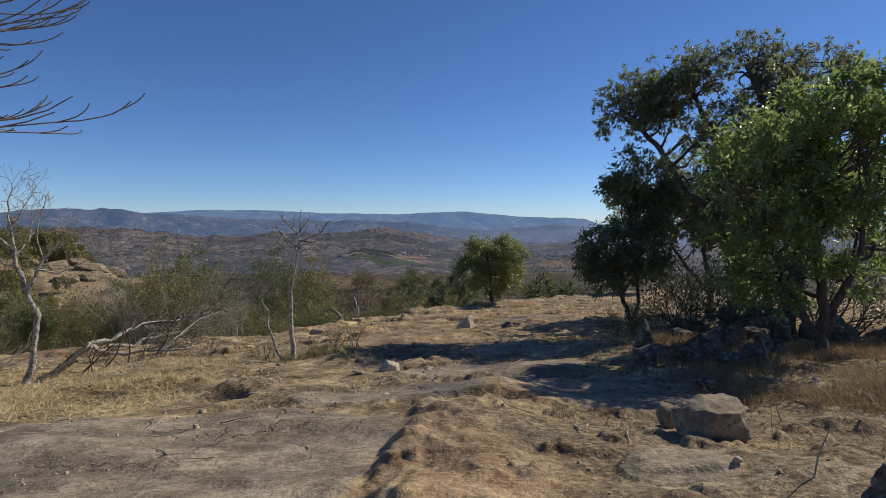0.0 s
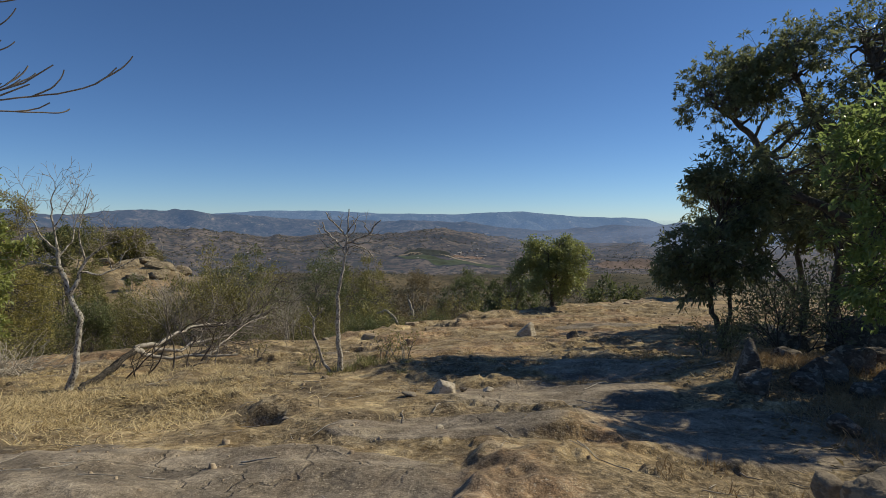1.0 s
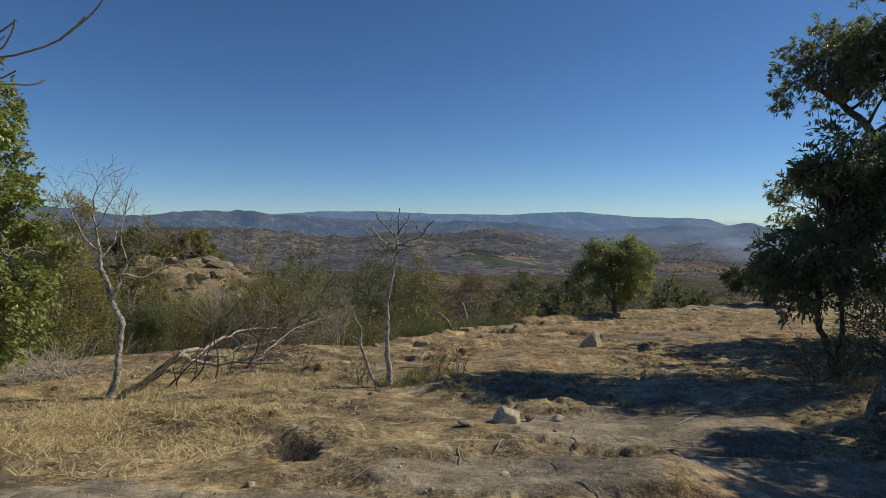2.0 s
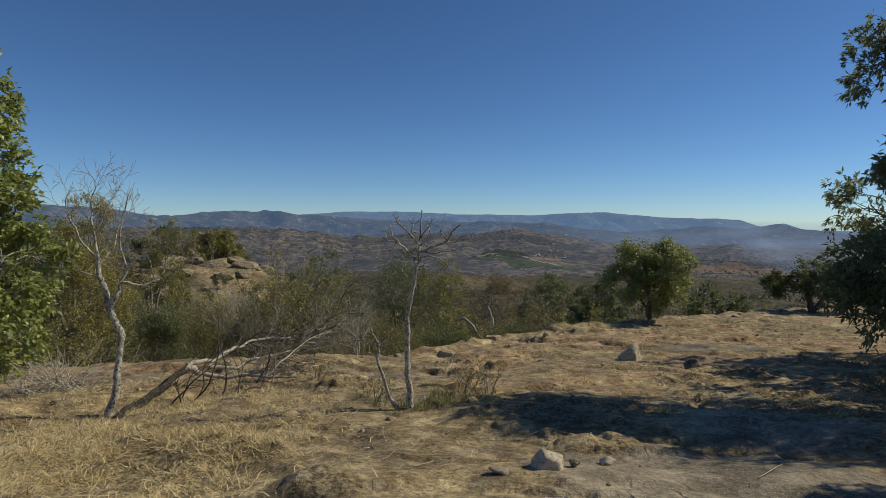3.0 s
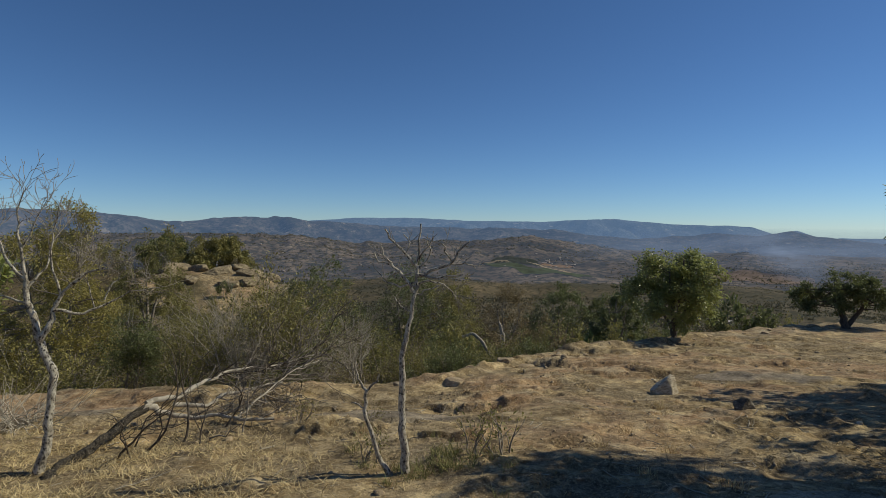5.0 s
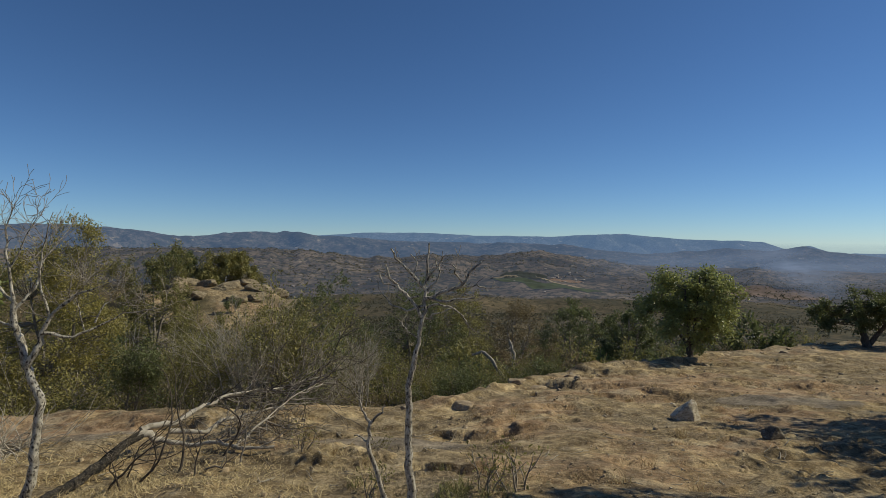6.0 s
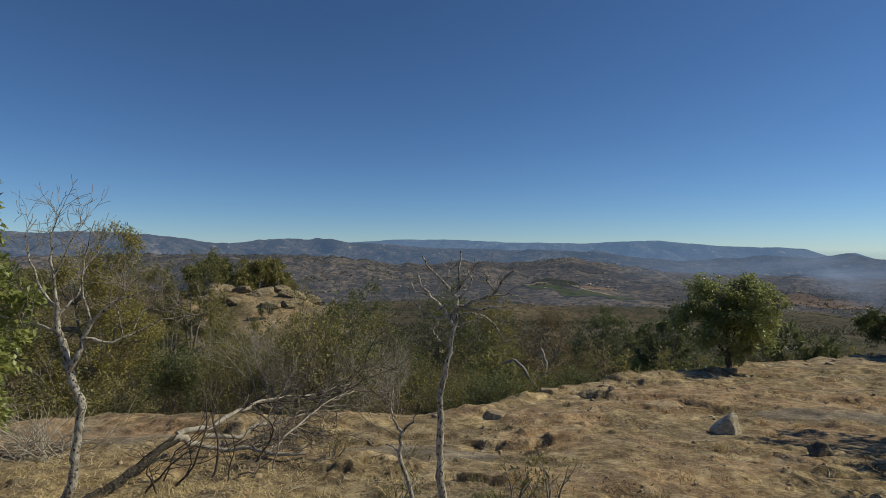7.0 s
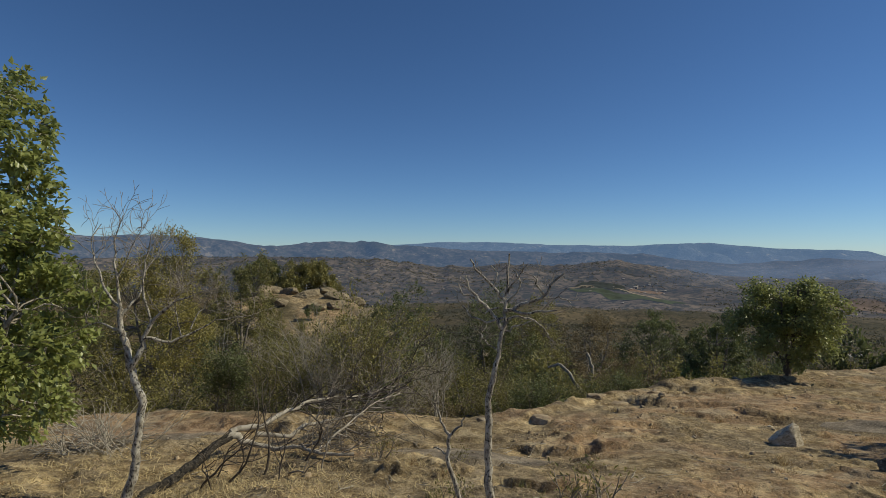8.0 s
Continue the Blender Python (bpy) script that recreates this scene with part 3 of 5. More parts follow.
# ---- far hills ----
def hills_material(name, tone, airlight, share):
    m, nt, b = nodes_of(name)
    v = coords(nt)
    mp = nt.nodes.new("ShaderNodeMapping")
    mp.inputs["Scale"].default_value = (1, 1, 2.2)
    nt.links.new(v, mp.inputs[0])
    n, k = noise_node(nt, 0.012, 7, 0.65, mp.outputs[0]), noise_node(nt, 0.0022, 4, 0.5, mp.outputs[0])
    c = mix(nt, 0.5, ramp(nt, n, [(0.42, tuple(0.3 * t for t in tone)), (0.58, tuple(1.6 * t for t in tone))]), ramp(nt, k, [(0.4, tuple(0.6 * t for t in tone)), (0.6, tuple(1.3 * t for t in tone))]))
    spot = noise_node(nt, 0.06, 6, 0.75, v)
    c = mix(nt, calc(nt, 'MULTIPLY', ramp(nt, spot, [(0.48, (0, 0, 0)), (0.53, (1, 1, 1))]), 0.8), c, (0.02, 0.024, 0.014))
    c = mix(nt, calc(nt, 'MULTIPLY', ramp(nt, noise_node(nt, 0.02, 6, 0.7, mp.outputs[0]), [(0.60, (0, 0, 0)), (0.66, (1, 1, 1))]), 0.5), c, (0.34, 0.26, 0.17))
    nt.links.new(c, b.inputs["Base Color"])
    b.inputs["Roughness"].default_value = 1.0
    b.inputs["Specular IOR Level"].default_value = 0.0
    # distance haze is put in as a faint blue emission of the hills
    b.inputs["Emission Color"].default_value = (*airlight, 1)
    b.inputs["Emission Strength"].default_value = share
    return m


class Hills:
    """A range of hills seen across the valley: tops gives its height by the bearing to the left of straight ahead."""

    def __init__(self, dist, depth, base, tops, seed, rough):
        self.dist, self.depth, self.base, self.tops, self.seed, self.rough = dist, depth, base, tops, seed, rough

    def z(self, R, A):
        x, y = -R * np.sin(np.radians(A)), R * np.cos(np.radians(A))
        crest = np.interp(A, [t[0] for t in self.tops], [t[1] for t in self.tops]) + self.rough * 0.25 * fbm(A * 0.9, A * 0, 4, self.seed + 3)
        k = smooth(R, self.dist - self.depth, self.dist) * (1 - smooth(R, self.dist, self.dist + self.depth * 0.5))
        gully = fbm(x / (self.depth * 0.22), y / (self.depth * 0.22), 5, self.seed)
        return self.base + (crest - self.base) * np.clip(k + gully * 0.6 * np.sqrt(np.clip(k * (1 - k) * 4, 0, 1)), -0.1, 1.0) + self.rough * 0.45 * fbm(x / 210, y / 210, 4, self.seed + 7)

    def place(self, az, r, up=0.0):
        a = math.radians(az)
        return Vector((-r * math.sin(a), r * math.cos(a), float(self.z(np.array(float(r)), np.array(float(az)))) + up))

    def build(self, material, label):
        az = np.linspace(-62, 78, 560)
        rr = np.concatenate([np.linspace(self.dist - self.depth, self.dist, 90), np.linspace(self.dist, self.dist + self.depth * 0.4, 6)[1:]])
        R, A = np.meshgrid(rr, az, indexing="ij")
        x, y, z = -R * np.sin(np.radians(A)), R * np.cos(np.radians(A)), self.z(R, A)
        z[0] -= 25
        n, m = R.shape
        i, j = np.meshgrid(np.arange(n - 1), np.arange(m - 1), indexing="ij")
        q = np.stack([i * m + j, (i + 1) * m + j, (i + 1) * m + j + 1, i * m + j + 1], -1).reshape(-1, 4)
        s = Shape()
        s.add(np.stack([x, y, z], -1).reshape(-1, 3), q)
        return tagged(new("backdrop", s.mesh("backdrop", material)), label, "hills", kind="structure")


# own tone, then colour and strength of the emitted haze, stronger farther off
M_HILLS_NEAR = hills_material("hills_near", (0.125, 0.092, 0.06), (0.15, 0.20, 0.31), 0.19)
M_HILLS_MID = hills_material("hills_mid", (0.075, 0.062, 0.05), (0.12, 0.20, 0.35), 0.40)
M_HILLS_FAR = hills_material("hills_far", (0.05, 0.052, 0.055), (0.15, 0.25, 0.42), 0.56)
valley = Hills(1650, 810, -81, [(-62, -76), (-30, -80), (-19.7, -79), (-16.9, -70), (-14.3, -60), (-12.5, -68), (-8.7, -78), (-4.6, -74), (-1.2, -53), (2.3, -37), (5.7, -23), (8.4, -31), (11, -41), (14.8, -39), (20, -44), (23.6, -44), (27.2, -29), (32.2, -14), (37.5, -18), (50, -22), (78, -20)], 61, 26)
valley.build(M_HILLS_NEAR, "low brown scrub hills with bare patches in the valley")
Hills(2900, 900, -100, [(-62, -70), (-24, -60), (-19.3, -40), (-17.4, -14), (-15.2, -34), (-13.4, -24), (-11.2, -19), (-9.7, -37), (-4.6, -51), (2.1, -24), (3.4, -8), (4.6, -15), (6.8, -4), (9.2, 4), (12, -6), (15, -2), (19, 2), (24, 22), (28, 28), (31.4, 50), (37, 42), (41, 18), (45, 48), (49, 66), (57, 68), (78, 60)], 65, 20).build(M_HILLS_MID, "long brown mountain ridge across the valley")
Hills(4100, 900, -120, [(-62, -50), (-24, -60), (-19.4, -58), (-17.75, -12), (-16, -32), (-14.3, 12), (-11.5, 15), (-6.6, 32), (-2.4, 62), (1, 55), (4.7, 40), (12.2, 52), (19.2, 70), (23.7, 66), (28, 50), (41, 20), (78, 20)], 69, 12).build(M_HILLS_FAR, "far mountain ridge under the sky, tinted blue by haze")


def field(az0, az1, r0, r1, tone, name, label, bend=0.0):
    """A worked field or track lying on the valley floor."""
    m, nt, b = nodes_of(name)
    n = noise_node(nt, 0.05, 5, 0.6, coords(nt))
    nt.links.new(ramp(nt, n, [(0.35, tuple(0.7 * t for t in tone)), (0.65, tuple(1.25 * t for t in tone))]), b.inputs["Base Color"])
    b.inputs["Roughness"].default_value = 1.0
    u, v = np.meshgrid(np.linspace(0, 1, 120), np.linspace(0, 1, 20), indexing="ij")
    A = az0 + (az1 - az0) * u
    mid = (r0 + r1) / 2
    R = mid + (r1 - r0) * (v - 0.5) * np.clip(np.sin(np.pi * u) * 2.2 + 0.6 * fbm(u * 5, v * 0 + r0, 3, 7), 0.05, 1) + bend * u + 25 * fbm(u * 4, v * 0 + r0, 3, 8)
    s = Shape()
    p = np.stack([-R * np.sin(np.radians(A)), R * np.cos(np.radians(A)), valley.z(R, A) + 0.8], -1).reshape(-1, 3)
    i, j = np.meshgrid(np.arange(119), np.arange(19), indexing="ij")
    s.add(p, np.stack([i * 20 + j, (i + 1) * 20 + j, (i + 1) * 20 + j + 1, i * 20 + j + 1], -1).reshape(-1, 4))
    tagged(part(name, s, m), label, name, kind="structure")


def valley_floor():
    field(-0.5, 11.5, 880, 985, (0.05, 0.066, 0.034), "field", "long green irrigated field in the valley", 190)
    field(-1.0, 12.0, 1008, 1026, (0.30, 0.235, 0.155), "track", "pale dirt track beside a field", 190)
    field(4.4, 9.8, 1085, 1235, (0.02, 0.026, 0.02), "orchard", "dark wooded patch on a low hill", 40)
    field(-19, -9, 980, 1130, (0.17, 0.115, 0.085), "field", "bare reddish field in the valley", 60)
    field(1.5, 5.0, 1150, 1200, (0.26, 0.17, 0.115), "field", "bare reddish earth between hillside houses", 20)
    rng = np.random.default_rng(180)
    walls = grain_material("house_wall", (0.30, 0.22, 0.17), (0.42, 0.33, 0.27), 0.5)
    roof = grain_material("house_roof", (0.24, 0.21, 0.19), (0.42, 0.38, 0.36), 0.5, 0.7)
    e = thing("house", (0, 0, 0), "small pale house on the valley hills", "house", "houses in the valley")
    bm = bmesh.new()
    bmesh.ops.create_cube(bm, size=1.0, matrix=Matrix.Translation((0, 0, 0.9)) @ Matrix.Diagonal((9, 6, 4.0, 1)))
    part("wall", bm, walls, e, soft=False)
    s = Shape()
    s.add([(-5, -3.4, 2.8), (5, -3.4, 2.8), (5, 0, 4.6), (-5, 0, 4.6), (-5, 3.4, 2.8), (5, 3.4, 2.8)], [(0, 1, 2, 3), (3, 2, 5, 4), (0, 3, 4, 4), (1, 5, 2, 2)])
    part("roof", s, roof, e, soft=False)
    spots = [(rng.uniform(1.5, 6), rng.uniform(1150, 1290)) for _ in range(22)] + [(rng.uniform(-2, 34), rng.uniform(900, 1350)) for _ in range(30)]
    for k, (az, r) in enumerate(spots):
        m = Matrix.Translation(valley.place(az, r)) @ pose(0, 0, 0, 0, 0, rng.uniform(-40, 40))
        if k == 0:
            e.matrix_world = m
        else:
            ob = copy_thing(e, m)
            sc = rng.uniform(0.3, 0.6)
            ob.scale = (sc, sc, sc)
    for az, r in ((-13.2, 268), (-12.2, 262), (-3.5, 120)):
        a = math.radians(az)
        ob = copy_thing(e, Matrix.Translation(on(-r * math.sin(a), r * math.cos(a))) @ pose(0, 0, 0, 0, 0, 20))
        tagged(ob, "small white-roofed building among the bush")
        ob.scale = (0.4, 0.35, 0.3) if r > 200 else (0.16, 0.16, 0.14)


valley_floor()


def smoke_haze():
    """Thin smoke of a veld fire plus blue haze, painted on one see-through sheet far off over the valley."""
    m, nt, b = nodes_of("smoke")
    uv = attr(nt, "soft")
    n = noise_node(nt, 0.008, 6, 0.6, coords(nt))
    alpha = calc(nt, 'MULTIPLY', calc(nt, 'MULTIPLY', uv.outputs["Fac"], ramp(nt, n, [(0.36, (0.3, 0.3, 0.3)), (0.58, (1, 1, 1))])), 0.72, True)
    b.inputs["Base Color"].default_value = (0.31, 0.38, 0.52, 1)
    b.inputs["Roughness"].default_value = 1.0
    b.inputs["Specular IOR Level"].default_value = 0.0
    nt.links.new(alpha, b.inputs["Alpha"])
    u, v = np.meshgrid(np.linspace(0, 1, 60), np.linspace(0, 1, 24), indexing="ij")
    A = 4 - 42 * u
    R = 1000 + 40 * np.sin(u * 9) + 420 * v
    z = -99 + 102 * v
    # broad veil paints the valley's haze; the narrow term is the smoke plume
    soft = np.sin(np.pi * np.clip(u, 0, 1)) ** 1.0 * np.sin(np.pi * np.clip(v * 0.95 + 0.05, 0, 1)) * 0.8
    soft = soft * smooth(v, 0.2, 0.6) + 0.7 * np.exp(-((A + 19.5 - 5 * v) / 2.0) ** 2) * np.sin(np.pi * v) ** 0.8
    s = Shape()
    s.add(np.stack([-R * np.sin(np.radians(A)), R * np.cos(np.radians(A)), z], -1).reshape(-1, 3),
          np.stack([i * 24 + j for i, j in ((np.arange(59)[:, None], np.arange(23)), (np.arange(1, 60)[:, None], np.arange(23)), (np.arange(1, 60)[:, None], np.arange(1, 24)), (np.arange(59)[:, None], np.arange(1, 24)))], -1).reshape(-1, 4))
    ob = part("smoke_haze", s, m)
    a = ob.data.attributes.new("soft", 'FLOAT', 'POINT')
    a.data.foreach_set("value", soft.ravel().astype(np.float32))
    tagged(ob, "sheet of thin blue smoke and haze over the far valley", "smoke", kind="structure")


smoke_haze()


# ---- trees ----
def drawn_tree(name, base, turn, limbs, material, twigs, label, seed, lean=0.12):
    """A bare tree whose limbs are laid out in its own plane (across, up), with some depth, and small twigs."""
    rng = np.random.default_rng(seed)
    e = thing(name, base, label, "tree")
    ax, dp = np.array((math.cos(turn), math.sin(turn), 0)), np.array((-math.sin(turn), math.cos(turn), 0))
    for i, (pts, r0, r1) in enumerate(limbs):
        side = rng.uniform(-1, 1) * lean if i else 0.0
        p = np.array([ax * u + np.array((0, 0, v)) + dp * side * (k / (len(pts) - 1)) * len(pts) for k, (u, v) in enumerate(pts)])
        q = [p[0]]
        for a, b in zip(p[:-1], p[1:]):
            for t in (0.34, 0.67, 1.0):
                q.append(a + (b - a) * t + rng.normal(0, 0.012, 3) * (t < 1))
        q = np.array(q)
        if i == 0:
            q[0] -= (0, 0, 0.12)
        rr = np.linspace(r0, r1, len(q)) * (1 + rng.normal(0, 0.05, len(q)))
        if i == 0:
            rr[:2] *= (1.45, 1.12)
        s = Shape()
        s.tube(q, rr, 9 if r0 > 0.03 else 6)
        limb = part("trunk" if i == 0 else "branch", s, material, e)
        if twigs:
            n = max(1, int(len(pts) * twigs)) if i else 0
            for k in range(n):
                m = rng.integers(len(q) // 2, len(q))
                d = unit(unit(q[m] - q[m - 1]) + rng.normal(0, 0.85, 3) + np.array((0, 0, 0.1)))
                tw = Shape()
                sprout(rng, tw, q[m], d, rng.uniform(0.2, 0.5) * (1 if twigs > 0.7 else 0.4), max(0.004, rr[m] * 0.4), 2 if twigs > 1 else 1, [], (1, 2), 0.2, 0.05, 0.8, 0.7, 4, 4, r_min=0.0035)
                part("twig", tw, M_TWIG, limb)
    return e


def crown_tree(name, base, trunks, blobs, bark, leaf, label, seed, leaf_size, per_blob, twig_len=0.45, leaves_per=5, r_limb=0.06, droop=0.3, scatter=0.05, rosette=False, twigs=4):
    """A tree: crooked trunks, limbs that reach into the blobs of its crown (centre, half-size, share), twigs and leaves."""
    rng = np.random.default_rng(seed)
    e = thing(name, base, label, "tree")
    b = np.array(base)
    spine = []
    for pts, r0, r1 in trunks:
        p = np.array(pts, float)
        q = [p[0]]
        for u, w in zip(p[:-1], p[1:]):
            for t in (0.25, 0.5, 0.75, 1.0):
                q.append(u + (w - u) * t + rng.normal(0, 0.025, 3) * (t < 1))
        q = np.array(q)
        rr = np.linspace(r0, r1, len(q))
        if q[0][2] <= 0.05:
            q[0][2] -= 0.15
            rr[0] *= 1.4
        s = Shape()
        s.tube(q, rr, 10)
        part("trunk", s, bark, e)
        spine += [(q[k], rr[k]) for k in range(len(q) // 3, len(q))]
    sp = np.array([k[0] for k in spine])
    crown, wood = Shape(), Shape()
    for (c, half, share) in blobs:
        c, half = np.array(c), np.array(half)
        for _ in range(int(per_blob * share)):
            d = unit(rng.normal(0, 1, 3))
            goal = c + half * d * rng.uniform(0.45, 1.0) ** 0.6
            k = np.argmin(np.linalg.norm(sp - goal, axis=1) + 0.5 * np.maximum(0, sp[:, 2] - goal[2]) + rng.uniform(0, 0.5, len(sp)))
            a = sp[k]
            mid = (a + goal) / 2 + rng.normal(0, 0.12, 3) * np.linalg.norm(goal - a) + np.array((0, 0, 0.08))
            line = [a + (mid - a) * t * 2 if t <= 0.5 else mid + (goal - mid) * (t * 2 - 1) for t in np.linspace(0, 1, 6)]
            line = np.array(line) + np.vstack([np.zeros(3), rng.normal(0, 0.03, (5, 3))])
            wood.tube(line, np.linspace(min(r_limb, spine[k][1] * 0.6), 0.009, 6), 4)
            tips = []
            way = unit(goal - a)
            for _ in range(twigs):
                sprout(rng, wood, goal, unit(way + rng.normal(0, 0.7, 3)), twig_len * rng.uniform(0.6, 1.2), 0.008, 1, tips, (2, 3), 0.25, 0.02, 0.8, 0.65, 3, 3, r_min=0.003)
            if rosette:
                tips = [t for t in tips if t[2]]
            at, w = leafy(rng, tips, leaves_per, scatter)
            crown.leaves(at, w, leaf_size[0], leaf_size[1], rng, droop)
    part("branchwork", wood, bark, e)
    part("crown", crown, leaf, e)
    return e


def hillside_tree():
    L = [([(0, 0), (.14, .33), (.2, .61), (.23, .99), (.3, 1.46), (.19, 1.7), (.07, 1.98), (0, 2.36), (-.07, 2.5), (-.09, 2.69), (-.06, 2.83)], 0.078, 0.042),
         ([(-.06, 2.83), (-.42, 3.11), (-.66, 3.49), (-.8, 3.87), (-.7, 4.1)], 0.024, 0.006),
         ([(-.07, 2.8), (-.14, 3.35), (-.17, 3.82), (-.05, 4.15)], 0.026, 0.005),
         ([(-.13, 3.3), (.05, 3.58), (.3, 3.99)], 0.016, 0.005),
         ([(-.05, 2.75), (.12, 3.0), (.15, 3.4), (.34, 3.75)], 0.02, 0.005),
         ([(.10, 1.95), (.25, 2.22), (.3, 2.41), (.47, 2.69), (.8, 2.95), (1.1, 3.05)], 0.05, 0.008),
         ([(.3, 2.41), (.66, 2.33), (.9, 2.45), (1.2, 2.64), (1.65, 2.69)], 0.026, 0.006),
         ([(.42, 2.62), (.36, 3.16), (.47, 3.54), (.7, 4.05)], 0.02, 0.005),
         ([(.9, 2.45), (.87, 2.75), (.8, 2.95)], 0.013, 0.005),
         ([(1.05, 2.55), (1.15, 2.8), (1.3, 3.0)], 0.013, 0.005),
         ([(-.06, 2.5), (-.5, 2.6), (-1.05, 2.42)], 0.02, 0.006)]
    drawn_tree("bare_tree", on(-8.77, 11.49), math.radians(14.3), [(q, .88 * a if a > .07 else .95 * a, .9 * b) for q, a, b in L], M_BARK_PALE, 1.5, "crooked bare tree with pale grey mottled bark on dry grass", 7)


def sapling_pair():
    L = [([(0, 0), (-.03, .41), (-.06, .84), (-.04, 1.28), (-.06, 1.53), (0, 1.75), (.07, 2.05), (.11, 2.35), (.15, 2.66), (.17, 2.95), (.19, 3.26)], 0.05, 0.012),
         ([(.11, 2.36), (0, 2.53), (-.17, 2.7), (-.3, 2.87), (-.33, 3.0)], 0.022, 0.010),
         ([(.16, 2.7), (0, 2.87), (-.17, 3.04), (-.26, 3.19)], 0.020, 0.009),
         ([(.14, 2.58), (.39, 2.68), (.56, 2.74), (.73, 2.96), (.82, 3.04)], 0.022, 0.009),
         ([(.6, 2.76), (.52, 2.88), (.47, 3.0)], 0.014, 0.008),
         ([(.14, 2.6), (.4, 2.56), (.56, 2.6), (.73, 2.62)], 0.017, 0.008),
         ([(.12, 2.35), (.3, 2.41), (.47, 2.47)], 0.012, 0.006),
         ([(-.17, 2.7), (-.36, 2.76), (-.42, 2.88)], 0.013, 0.007),
         ([(.17, 2.8), (.3, 2.98), (.36, 3.1)], 0.012, 0.006),
         ([(.0, 2.87), (.05, 3.02), (-.03, 3.12)], 0.011, 0.006),
         ([(.07, 2.62), (-.1, 2.55), (-.2, 2.63)], 0.011, 0.006),
         ([(.1, 2.45), (.26, 2.52), (.42, 2.5), (.6, 2.38), (.64, 2.28)], 0.014, 0.007),
         ([(.56, 2.74), (.76, 2.76), (.9, 2.68)], 0.012, 0.006),
         ([(.13, 2.5), (-.08, 2.44), (-.24, 2.5), (-.36, 2.64)], 0.014, 0.007),
         ([(.15, 2.66), (.28, 2.8), (.32, 2.92), (.27, 3.04)], 0.014, 0.007),
         ([(.08, 2.1), (-.06, 2.18), (-.14, 2.3)], 0.010, 0.006)]
    drawn_tree("sapling", on(-3.27, 12.07), math.radians(14.3), [(q, 1.08 * a if a > .04 else 1.15 * a, .8 * b if a > .04 else 1.1 * b) for q, a, b in L], M_BARK_GREY, 0.7, "thin dead sapling with stubby pale branches", 9, 0.06)
    L2 = [([(0, 0), (-.15, .15), (-.26, .5), (-.37, .84), (-.34, 1.1)], 0.034, 0.022),
          ([(-.34, 1.1), (-.42, 1.2), (-.49, 1.36)], 0.02, 0.009),
          ([(-.34, 1.08), (-.24, 1.2), (-.16, 1.32)], 0.017, 0.008),
          ([(-.36, .86), (-.5, .92), (-.55, .9)], 0.012, 0.007)]
    drawn_tree("sapling", on(-3.45, 12.05), math.radians(14.3), L2, M_BARK_GREY, 0.0, "short forked dead sapling leaning in dry grass", 10, 0.05)


def shade_tree(at, turn):
    b = on(*at)
    e = crown_tree("large_tree", b, [([(0, 0, 0), (.1, 0, 1.2), (-.2, .1, 2.6), (-.1, .1, 4.2)], 0.13, 0.05), ([(0, 0, 1.0), (-1.0, 0, 2.2), (-2.0, 0, 3.6)], 0.08, 0.04)],
               [((-2.2, 0, 4.0), (1.4, 1.4, .7), 1.0), ((-.3, 0, 5.0), (1.6, 1.5, .8), 1.0), ((1.3, 0, 4.0), (1.5, 1.5, 1.0), 1.0), ((-.9, 0, 3.2), (1.4, 1.4, .7), 0.8)],
               M_BARK_DARK, M_LEAF_DARK, "dark evergreen tree at the back of the group", 29 + turn, (0.19, 0.06), 22, 0.42, 8, 0.07, 0.35, 0.03, True)
    e.rotation_euler = (0, 0, radians(turn))


